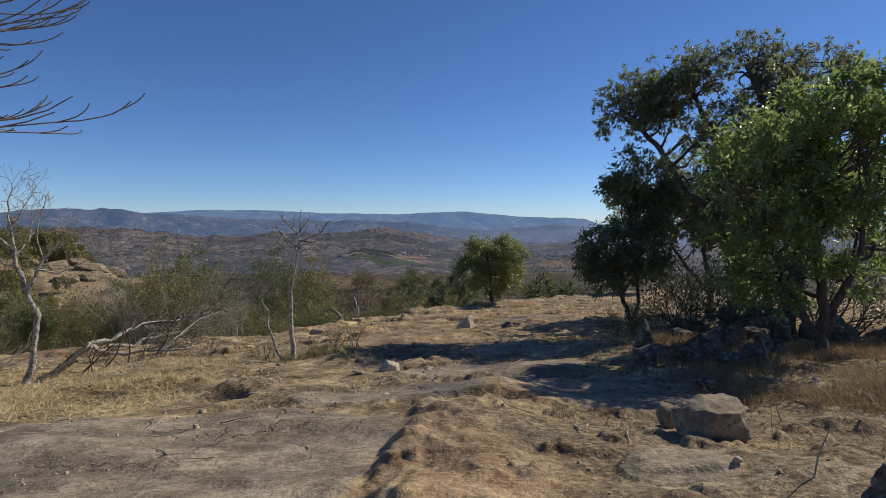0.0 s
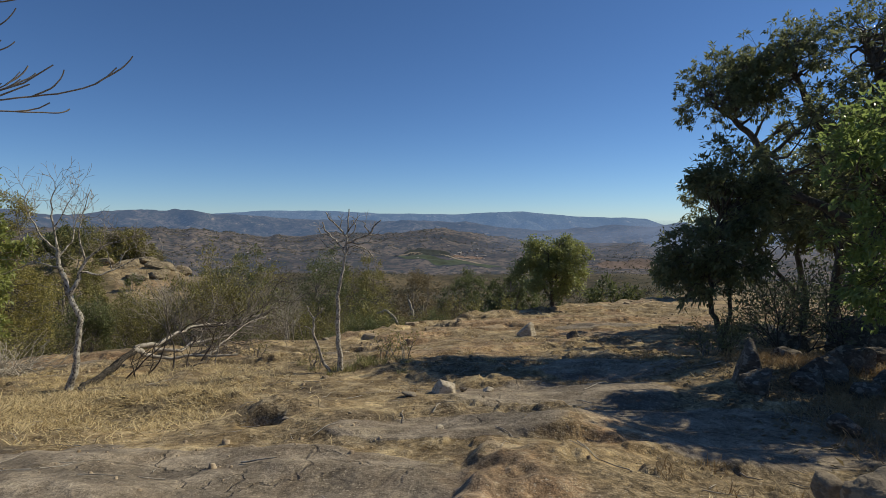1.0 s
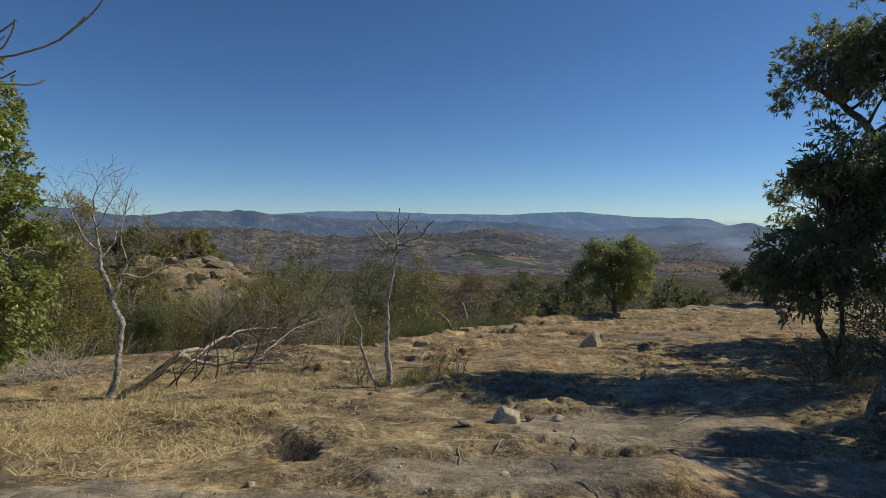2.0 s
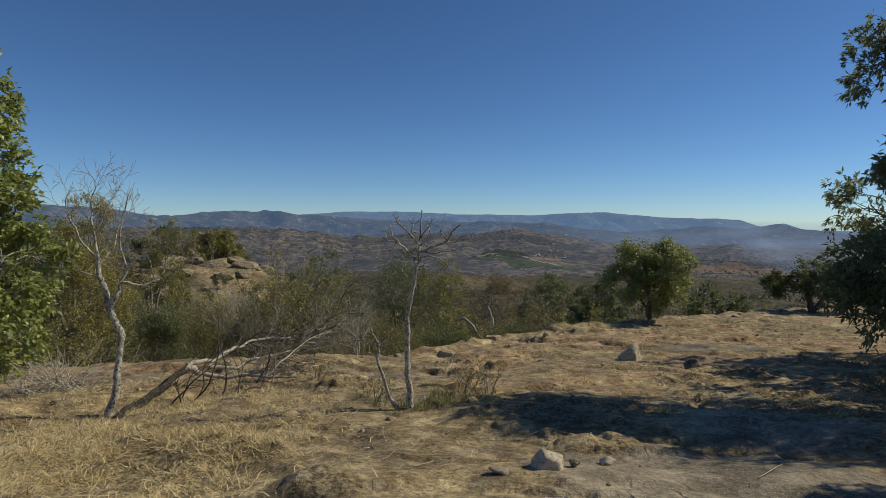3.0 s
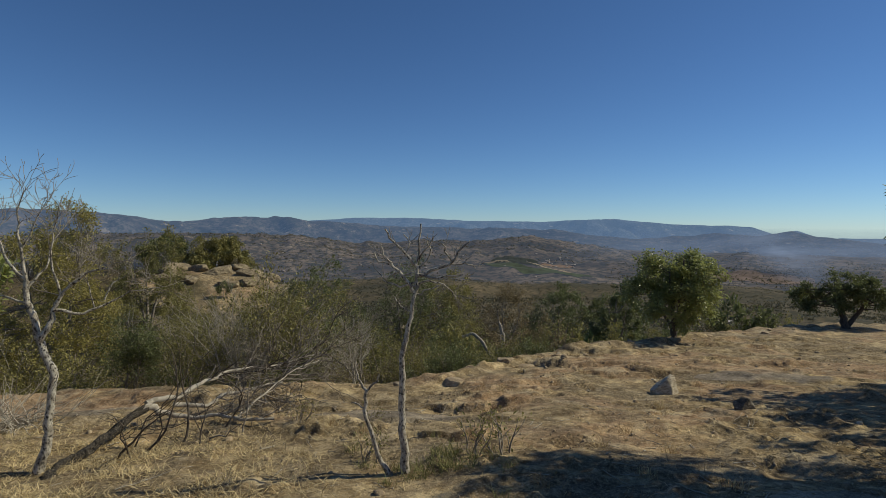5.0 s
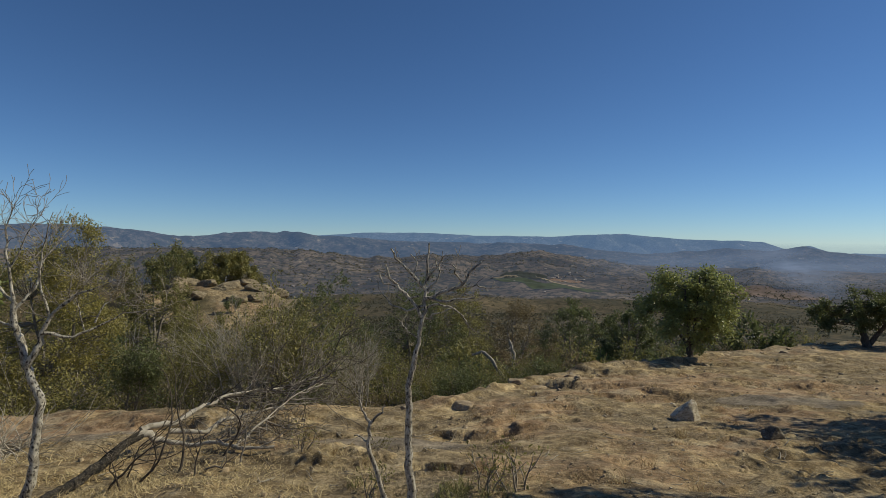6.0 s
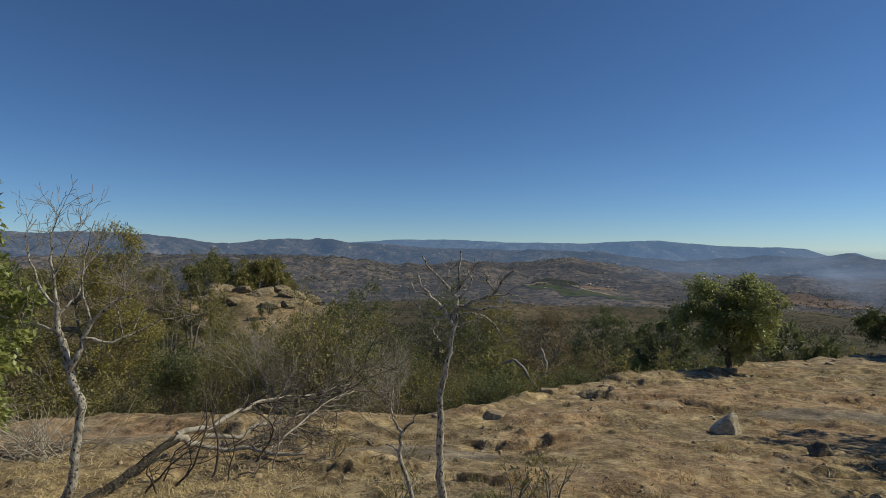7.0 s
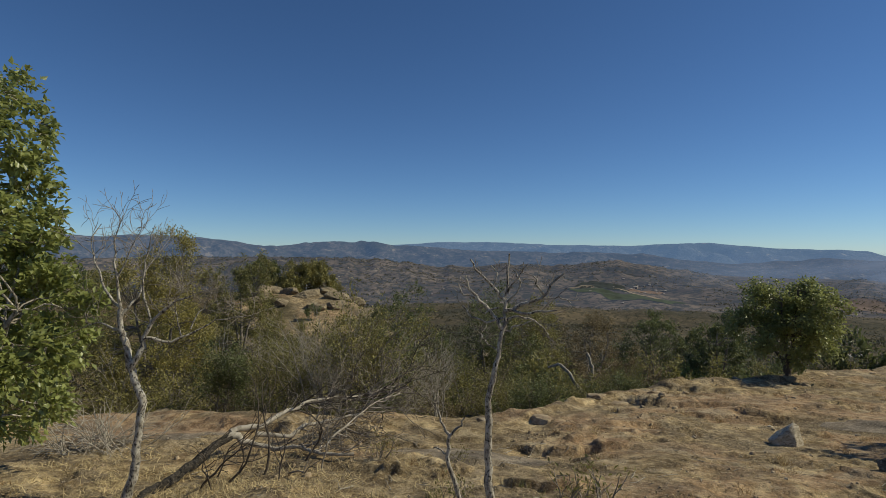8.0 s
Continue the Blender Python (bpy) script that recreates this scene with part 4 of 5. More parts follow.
def right_trees():
    # slender dark tree
    b = on(4.55, 13.2)
    crown_tree("slender_tree", b, [([(0, 0, 0), (-.05, 0, .5), (-.25, .05, 1.1), (-.3, .1, 1.9), (-.1, .1, 3.0)], 0.07, 0.03), ([(0, 0, .35), (.12, .05, 1.2), (.15, 0, 2.4)], 0.05, 0.025)],
               [((-.35, 0, 2.1), (.65, .6, .65), 1.0), ((-.1, .1, 3.1), (.65, .6, .7), 0.9), ((.25, .2, 2.5), (.6, .6, .8), 0.7), ((-.6, 0, 1.75), (.5, .5, .4), 0.5), ((.1, .1, 3.75), (.6, .6, .5), 0.7), ((.7, .3, 3.2), (.6, .6, .6), 0.6)],
               M_BARK_DARK, M_LEAF_DARK, "slender dark evergreen tree with glossy drooping leaves", 21, (0.14, 0.048), 20, 0.30, 11, rosette=True)
    # the large dark tree
    b = on(8.8, 14.2)
    crown_tree("large_tree", b, [([(0, 0, 0), (.1, 0, 1.0), (.45, .1, 2.0), (.5, .3, 3.2), (.0, .3, 4.5), (-.4, .4, 5.9), (-.7, .7, 6.9)], 0.26, 0.06),
                                 ([(.3, 0, 1.6), (-.8, .3, 2.8), (-2.2, .7, 3.6), (-2.8, 1.0, 4.7), (-3.3, 1.2, 5.4), (-3.9, 1.1, 5.8)], 0.14, 0.04),
                                 ([(.5, .2, 2.6), (-.6, .6, 4.0), (-1.6, .9, 5.3), (-2.0, 1.0, 6.3), (-2.4, 1.0, 6.9)], 0.12, 0.035),
                                 ([(.4, 0, 2.2), (1.6, .2, 3.4), (2.3, .2, 4.6)], 0.14, 0.05)],
               [((-3.8, 1.0, 5.65), (.62, .9, .38), 0.9), ((-3.3, 1.0, 6.2), (.9, 1.0, .42), 1.0), ((-2.3, 1.1, 6.7), (1.0, 1.1, .45), 1.0), ((-.9, 1.0, 7.0), (1.25, 1.2, .48), 1.1), ((.6, .8, 6.7), (1.3, 1.3, .5), 1.0),
                ((2.6, .4, 5.2), (1.5, 1.4, .8), 1.0), ((-.6, .8, 5.6), (1.5, 1.3, .6), 0.6), ((2.8, .2, 3.6), (1.3, 1.3, 1.0), 0.9), ((0.4, .4, 3.6), (1.4, 1.2, .8), 0.6), ((-2.4, 1.0, 5.9), (1.1, 1.1, .4), 0.6), ((-1.9, -.7, 4.9), (1.1, 1.0, .45), 0.8), ((-.8, -.5, 5.9), (1.2, 1.0, .5), 0.9)],
               M_BARK_DARK, M_LEAF_DARK, "large dark spreading evergreen tree with gaps in its crown", 22, (0.12, 0.042), 23, 0.36, 11, 0.07, 0.35, 0.025, True)
    # the bright green tree in front of it
    b = on(6.9, 10.05)
    crown_tree("green_tree", b, [([(0, 0, 0), (.05, 0, .8), (-.1, 0, 1.8), (-.2, 0, 3.0)], 0.11, 0.05), ([(.1, .1, .3), (.5, 0, 1.4), (.8, 0, 2.6)], 0.09, 0.04), ([(-.1, 0, .3), (-.6, .1, 1.3), (-1.1, .1, 2.3)], 0.08, 0.04)],
               [((-1.3, -.4, 2.9), (1.0, 1.0, .9), 1.3), ((-.3, -.3, 3.8), (1.2, 1.1, .8), 1.6), ((1.3, .9, 4.0), (1.2, 1.0, 1.2), 1.0), ((.4, -.3, 4.3), (.9, .8, .6), .7), ((-.6, -.1, 2.0), (1.2, 1.0, .7), .9), ((1.1, .9, 2.2), (1.2, .9, .8), 0.7), ((0, -.5, 3.0), (1.0, .8, .9), .9), ((-.3, 0, 1.3), (1.2, 1.0, .5), .5)],
               M_BARK_DARK, M_LEAF_BRIGHT, "dense bright green leafy tree beside large rocks", 23, (0.12, 0.056), 15, 0.38, 5)
    for at, turn in (((9.9, 20.6), 0), ((12.0, 22.4), 200), ((9.0, 17.2), 100), ((10.9, 18.6), 300)):
        shade_tree(at, turn)
    # a dark tree behind
    b = on(13.2, 14.6)
    crown_tree("large_tree", b, [([(0, 0, 0), (-.1, 0, 1.2), (.1, .1, 2.4), (.3, .1, 4.2)], 0.2, 0.08), ([(0, 0, 1.2), (-.8, 0, 2.4), (-1.3, 0, 3.8)], 0.12, 0.05)],
               [((-1.2, 0, 4.4), (1.3, 1.3, .8), 1.0), ((.4, 0, 5.4), (1.5, 1.4, .8), 1.0), ((1.2, 0, 4.0), (1.4, 1.4, 1.1), 1.0), ((-.9, 0, 3.0), (1.2, 1.2, .7), 0.8)],
               M_BARK_DARK, M_LEAF_DARK, "dark evergreen tree behind the green one", 28, (0.19, 0.06), 22, 0.42, 8, 0.07, 0.35, 0.03, True)


def other_trees():
    # round tree on the brow
    b = on(2.95, 33.3)
    rng = np.random.default_rng(240)
    blobs = []
    for k in range(30):
        a, up = 2.4 * k, -0.86 + 1.84 * (k + .5) / 30
        flat, out = math.sqrt(max(0.0, 1 - up * up)), rng.uniform(0.6, 1.0) if k % 4 else 0.35
        blobs.append(((0.1 + 1.9 * out * flat * (1 - .25 * max(0, up)) * math.cos(a), 1.9 * out * flat * (1 - .25 * max(0, up)) * math.sin(a), 2.5 + 1.95 * out * up), (rng.uniform(.40, .62), rng.uniform(.40, .62), rng.uniform(.28, .45)), 0.45))
    stems = [([(0, 0, 0), (.1 * math.cos(a), .1 * math.sin(a), .45), (w * .5 * math.cos(a), w * .5 * math.sin(a), 1.5), (w * math.cos(a), w * math.sin(a), h)], .10, .035) for a, w, h in ((.2, 1.1, 3.0), (1.5, .7, 3.6), (3.0, 1.2, 2.9), (4.3, .8, 3.4), (5.4, .5, 4.0))]
    e = crown_tree("round_tree", b, stems, blobs, M_BARK_DARK, M_LEAF_ROUND, "round green broad-leaved tree on the brow of the hill", 24, (0.15, 0.085), 9, 0.42, 4, 0.022, 0.2, 0.10)
    e.scale = (1.0, 1.0, 0.92)
    b = on(14.4, 44.5)
    crown_tree("round_tree", b, [([(0, 0, 0), (-.2, 0, .8), (-.6, 0, 1.8), (-.6, 0, 2.8)], 0.24, 0.08), ([(.1, 0, .2), (.8, 0, 1.2), (1.6, 0, 2.3)], 0.16, 0.06)],
               [((-1.4, 0, 1.9), (1.2, 1.2, .7), 1.0), ((0, 0, 2.6), (1.4, 1.3, .6), 1.1), ((1.7, 0, 2.2), (1.3, 1.3, .7), 1.0), ((.6, 0, 1.7), (1.6, 1.3, .6), 0.8), ((2.8, 0, 1.6), (1.0, 1.0, .6), 0.6)],
               M_BARK_DARK, M_LEAF_GREEN, "low dark green spreading tree at the hill's brow", 25, (0.16, 0.085), 18, 0.4, 5, 0.05, 0.2, 0.07)
    # leafy tree beside the crooked bare one
    b = on(-11.6, 10.8)
    crown_tree("leafy_tree", b, [([(0, 0, 0), (.1, 0, 1.2), (-.1, 0, 2.8), (.2, 0, 4.6), (.3, 0, 6.4)], 0.14, 0.05), ([(0, 0, 1.0), (.7, .1, 2.0), (1.3, .1, 2.8)], 0.07, 0.03), ([(0, 0, .7), (.8, -.2, 1.2), (1.4, -.2, 1.5)], 0.06, 0.03)],
               [((-.2, 0, 6.3), (.8, .8, .7), 0.8), ((.55, 0, 5.6), (.7, .8, .6), 0.8), ((.2, 0, 4.5), (.9, 1.0, .8), 1.0), ((.5, 0, 3.6), (.9, .9, .8), 1.0), ((1.0, 0, 2.6), (1.0, .9, .7), 1.0), ((.6, 0, 1.7), (1.1, .9, .6), 0.8), ((-1.0, 0, 5), (1.2, 1.2, 1.4), 1.0), ((-1, 0, 2.6), (1.3, 1.2, 1.3), 1.0), ((.1, .6, 3.1), (.6, .7, .6), .5), ((.1, .8, 2.1), (.7, .7, .6), .55), ((0, .6, 1.2), (.7, .7, .5), .4)],
               M_BARK_GREY, M_LEAF_LEFT, "tall leafy tree with sunlit yellow-green leaves", 26, (0.13, 0.08), 14, 0.36, 5, 0.05, 0.25, 0.06)
    # bare tree whose long twigs hang into the path
    rng = np.random.default_rng(27)
    e = thing("bare_branched_tree", on(-6.15, 4.35), "bare winter tree with long upswept dark twigs", "tree")
    s = Shape()
    s.tube([(0, 0, -.1), (.1, 0, .8), (0, .1, 1.7), (.2, .1, 2.6), (.1, .1, 3.5), (.1, .1, 4.5)], [.13, .1, .09, .075, .06, .03], 9)
    part("trunk", s, M_BARK_DARK, e)
    for z, ang, ln, rise in ((2.95, 4, 3.55, .0), (3.05, 9, 3.4, -.01), (3.1, 2, 3.0, .01), (3.35, 12, 2.6, .0), (3.6, 5, 3.5, .01), (3.75, 10, 3.6, .0), (3.8, 3, 3.2, .02), (3.9, 14, 3.5, .01), (3.95, 7, 3.7, .03), (4.1, 2, 3.3, .04), (4.2, 12, 3.5, .06), (4.35, 6, 3.4, .1), (2.4, 150, 2.4, .3), (3.0, 230, 2.4, .4), (3.9, 90, 1.8, 1.0)):
        s = Shape()
        d = np.array((math.cos(math.radians(ang)), math.sin(math.radians(ang)), rise))
        upswept(rng, s, np.array((0.1, 0.1, z)), d, ln * 0.82, 0.018)
        part("branch", s, M_TWIG, e)


def upswept(rng, s, p, d, ln, r, depth=2):
    """A long whippy branch that turns up towards its tip, with thinner ones along it."""
    pts, d = [p], unit(d)
    for k in range(12):
        d = unit(d + rng.normal(0, 0.04, 3) + np.array((0, 0, 0.004 + 0.26 * (k / 11) ** 4)))
        pts.append(pts[-1] + d * ln / 12)
    s.tube(pts, np.linspace(r, 0.005, 13), 6 if depth == 2 else 4)
    if depth:
        for _ in range(4 if depth == 2 else 2):
            k = rng.integers(3, 11)
            w = unit(unit(pts[k + 1] - pts[k]) + rng.normal(0, 0.22, 3) * (1, 1, .6))
            upswept(rng, s, pts[k], w, ln * rng.uniform(0.22, 0.42), max(0.006, r * (1 - k / 13) * 0.6), depth - 1)


def fallen_tree():
    rng = np.random.default_rng(31)
    base = on(-8.35, 12.0)
    e = thing("fallen_tree", base, "fallen dead grey tree with bare tangled branches", "fallen tree")

    def at(x, y, up):
        return np.array((x - base.x, y - base.y, float(height(x, y)) + up - base.z))

    def limb(name, pts, r0, r1, material, sides=10, rough=0.1, parent=e):
        q = [pts[0]]
        for u, w in zip(pts[:-1], pts[1:]):
            q += [u + (w - u) * t + rng.normal(0, .035 if r0 > .08 else .02, 3) * (t < 1) for t in (.25, .5, .75, 1)]
        s = Shape()
        s.tube(q, np.linspace(r0, r1, len(q)) * (1 + rng.normal(0, .1, len(q))), sides, rough)
        return part(name, s, material, parent), q

    trunk, line = limb("trunk", [at(-8.35, 11.3, -.06), at(-8.6, 11.65, .02), at(-8.67, 12.2, .08), at(-8.81, 13.0, .2), at(-8.76, 13.7, .44)], .085, .06, M_BARK_LOG, 12, 0.3)
    low, lq = limb("branch", [at(-8.78, 13.5, .42), at(-8.55, 13.8, .26), at(-8.15, 14.0, .1), at(-7.6, 14.05, .12), at(-6.95, 13.8, .08), at(-6.4, 14.0, .1)], .055, .024, M_DEADWOOD)
    high, hq = limb("branch", [at(-8.78, 13.6, .46), at(-8.52, 14.1, .47), at(-8.37, 14.7, .72), at(-8.22, 15.2, .84), at(-7.66, 16.4, .93), at(-7.0, 17.0, 1.1)], .052, .016, M_DEADWOOD)
    third, tq = limb("branch", [at(-8.5, 13.95, .36), at(-8.08, 14.4, .24), at(-8.0, 14.7, .35), at(-7.72, 15.3, .45), at(-7.3, 15.8, .6)], .045, .02, M_DEADWOOD)
    rise, rq = limb("branch", [at(-7.05, 13.9, .08), at(-7.02, 14.2, .24), at(-6.92, 14.9, .62), at(-6.7, 15.5, .98), at(-6.5, 15.9, 1.15)], .022, .008, M_DEADWOOD)
    for way, q, first, count, ln, mat in ((high, hq, 8, 11, 1.15, M_BARK_DARK), (high, hq, 11, 9, 1.1, M_TWIG), (third, tq, 6, 8, .9, M_TWIG), (rise, rq, 5, 6, .8, M_TWIG), (low, lq, 9, 5, .7, M_TWIG)):
        for _ in range(count):
            k = int(rng.integers(first, len(q) - 1))
            d = unit(q[k + 1] - q[k]) * .8 + rng.normal(0, .45, 3) + np.array((.75, .1, .12))
            s = Shape()
            sprout(rng, s, q[k], d, ln * rng.uniform(.5, 1.1), .017, 2, [], (2, 3), 0.26, 0.02, 0.9, 0.66, 5, 5, 0.25, 0.006)
            part("twig", s, mat, way)
    for x, y, dx, ln in ((-8.15, 12.3, .55, 1.15), (-7.95, 12.6, .8, 1.2), (-7.5, 13.0, .5, 1.0), (-7.15, 13.6, .65, .9)):
        s = Shape()
        sprout(rng, s, at(x, y, -.05), (dx, .1, .9), ln, 0.022, 2, [], (1, 2), 0.2, 0.03, 0.7, 0.6, 6, 6, 0.35, 0.005)
        part("shoot", s, M_BARK_DARK, e)
    # dark suckers round the broken foot
    for k in range(6):
        x, y = -8.6 + 2.0 * rng.uniform(), 12.2 + 1.9 * rng.uniform()
        s = Shape()
        sprout(rng, s, at(x, y, -.05), (rng.uniform(.1, .9), rng.uniform(-.2, .3), 1), rng.uniform(.5, 1.1), 0.016, 2, [], (1, 3), 0.3, 0.03, 0.9, 0.7, 5, 5, 0.3, 0.004)
        part("shoot", s, M_BARK_DARK if k % 3 else M_TWIG, e)


# ---- rocks ----
def rock(name, at, size, turn, material, label, seed, group="", sharp=0.25, sink=0.15, peak=0.0, worn=0.0, cuts=()):
    """A weathered block: an icosphere cut by planes, chipped and roughened."""
    rng = np.random.default_rng(seed)
    bm = bmesh.new()
    bmesh.ops.create_icosphere(bm, subdivisions=5 if peak < 0 else 4 if max(size) > 0.3 else 3, radius=1.0)
    planes = [(unit(rng.normal(0, 1, 3) * (1, 1, .8)), rng.uniform(0.42, 0.78) + worn * 0.14) for _ in range(14)] + [(unit((rng.normal(0, .15), rng.normal(0, .15), 1)), 0.66 if peak <= 0 else 0.95)]
    planes = [(unit(n), d) for n, d in cuts] or planes
    off = rng.uniform(0, 50, 3)
    for v in bm.verts:
        p = np.array(v.co)
        for n, d in planes:
            k = p @ n - d
            if k > 0:
                p = p - n * k * (1 - sharp * 0.3)
        q = Vector(p * 1.7 + off)
        p = p * (1 + (0.10 + 0.16 * worn) * noise.fractal(q * (1 - 0.3 * worn), 1.0, 2.0, 4) + 0.03 * noise.noise(q * 6))
        p[:2] = p[:2] * (1 - max(0, peak) * max(-0.6, p[2]))
        v.co = p * np.array(size) * 0.72
    me = bpy.data.meshes.new(name)
    bm.to_mesh(me)
    bm.free()
    me.materials.append(material)
    for p in me.polygons:
        p.use_smooth = True
    ob = new(name, me)
    ob.matrix_world = Matrix.Translation(on(at[0], at[1], size[2] * (0.5 - sink))) @ pose(0, 0, 0, rng.uniform(-6, 6), rng.uniform(-6, 6), turn)
    return tagged(ob, label, "rock", group)


def rocks():
    rock("boulder", (2.34, 4.72), (0.50, 0.38, 0.38), 8, M_ROCK_BROWN, "large pale brown boulder with a flat sunlit top", 3, sink=0.24, peak=-1, worn=0.3, cuts=(((.08, -1, -.12), .58), ((-.95, -.2, .1), .72), ((-.6, -.6, .25), .74), ((.05, -.12, 1), .50), ((-.5, .1, .85), .60), ((.95, .1, .15), .78), ((.6, -.75, .1), .76), ((0, 1, .25), .7)))
    rock("rock", (2.10, 5.10), (0.17, 0.16, 0.30), 40, M_ROCK_BROWN, "small brown rock leaning on a boulder", 4)
    rock("rock", (-0.88, 9.1), (0.30, 0.22, 0.26), 14, M_ROCK_PALE, "pale angular stone lying at the path's edge", 5, sink=0.2, cuts=(((.45, -.2, .85), .34), ((-.8, -.25, .5), .42), ((.1, -1, .05), .5), ((.9, -.3, .1), .6), ((0, 1, .3), .5)))
    rock("rock", (-0.25, 9.75), (0.15, 0.12, 0.10), 0, M_ROCK_PALE, "small pale flat stone on bare rock", 6)
    rock("rock", (-0.62, 9.25), (0.10, 0.10, 0.09), 0, M_ROCK_DARK, "small dark stone between paler stones", 8)
    rock("rock", (-1.35, 8.75), (0.16, 0.10, 0.07), 10, M_ROCK, "flat brown stone on bare rock", 9)
    rock("rock", (0.82, 19.2), (0.48, 0.41, 0.57), -15, M_ROCK_PALE, "upright pale grey rock on bare soil", 17, worn=0.4, cuts=(((-.6, -.15, .75), .30), ((.93, -.25, .25), .48), ((.15, -.95, .3), .5), ((.1, .9, .4), .5), ((.35, -.4, .8), .52)))
    rock("rock", (2.05, 17.3), (0.33, 0.28, 0.28), 10, M_ROCK_DARK, "dark brown rock on bare soil", 13, cuts=(((-.7, -.3, .6), .4), ((.85, -.2, .5), .5), ((.1, -.95, .3), .5), ((0, .9, .4), .5), ((.2, 0, 1), .6)))
    rock("rock", (3.60, 7.50), (0.30, 0.24, 0.22), 30, M_ROCK_DARK, "dark rounded rock in dry grass", 14, worn=0.4)
    rock("rock", (2.74, 3.30), (0.18, 0.16, 0.18), 0, M_ROCK_DARK, "dark rock half buried in dry grass", 15, worn=0.3)
    rock("rock", (2.12, 3.92), (0.07, 0.05, 0.05), 20, M_ROCK_PALE, "small white stone on trampled soil", 16)
    rock("rock", (-0.75, 7.30), (0.09, 0.07, 0.06), 50, M_ROCK_PALE, "small pale stone on bare rock", 18)
    rock("rock", (4.9, 7.2), (0.22, 0.10, 0.07), 60, M_ROCK_PALE, "pale flat stone among brown grass", 19)
    rng = np.random.default_rng(6)
    for k in range(26):
        x = rng.uniform(-4.5, 13)
        y = float(np.interp(x, EDGE_X, EDGE_Y)) - rng.uniform(0.3, 3.0)
        sz = rng.uniform(0.15, 0.45)
        rock("rock", (x, y), (sz * 1.3, sz, sz * 0.45), rng.uniform(0, 180), M_CLOD, "flat tan rock at the brow of the hill", 500 + k, "rocks along the brow", sink=0.4, worn=0.6)
    rng = np.random.default_rng(5)
    for k, (x, y, w, d, h) in enumerate(((3.5, 9.55, .34, .34, .78), (3.42, 9.15, .42, .36, .42), (6.5, 14.6, .6, .55, .65), (7.7, 14.0, 1.45, .9, 1.05), (4.6, 9.7, .62, .45, .5), (6.4, 11.6, .62, .5, .6),
                                         (4.2, 9.3, .36, .3, .3), (4.75, 8.95, .34, .3, .28), (5.4, 10.5, .65, .55, .55), (5.3, 9.3, .5, .42, .4), (5.9, 9.9, .45, .4, .4), (7.3, 12.3, .8, .6, .75), (8.4, 11.6, .7, .5, .6), (9.4, 11.2, .6, .5, .5), (10.4, 11.4, .7, .55, .6), (8.9, 12.6, 1.0, .7, .8), (4.9, 11.4, .4, .35, .3))):
        rock("boulder", (x, y), (w, d, h), rng.uniform(-25, 25), M_ROCK_DARK, "dark weathered boulder in the shade of trees", 40 + k, "boulders under the trees", sink=0.3, worn=0.5)


# ---- shrubs ----
def bush_parts(rng, h, w, leaf, bark, stems, depth, per, size, name, label, category, group, kids=(2, 3)):
    e = thing(name, (0, 0, 0), label, category, group)
    lv, tips = Shape(), []
    for _ in range(stems):
        st = Shape()
        a = rng.uniform(0, 2 * math.pi)
        tilt = rng.uniform(0.1, 1.0) * w / h
        d = np.array((math.cos(a) * tilt, math.sin(a) * tilt, 1.0))
        sprout(rng, st, (math.cos(a) * 0.12, math.sin(a) * 0.12, -0.1), d, h * rng.uniform(0.42, 0.62), 0.016 + 0.007 * h, depth, tips, kids, 0.16, 0.05, 0.8, 0.66, 3, 4, 0.3, 0.0045)
        part("stem", st, bark, e)
    if per:
        at, wy = leafy(rng, tips, per, 0.11)
        lv.leaves(at, wy, size[0], size[1], rng, 0.1)
        part("foliage", lv, leaf, e)
    return e


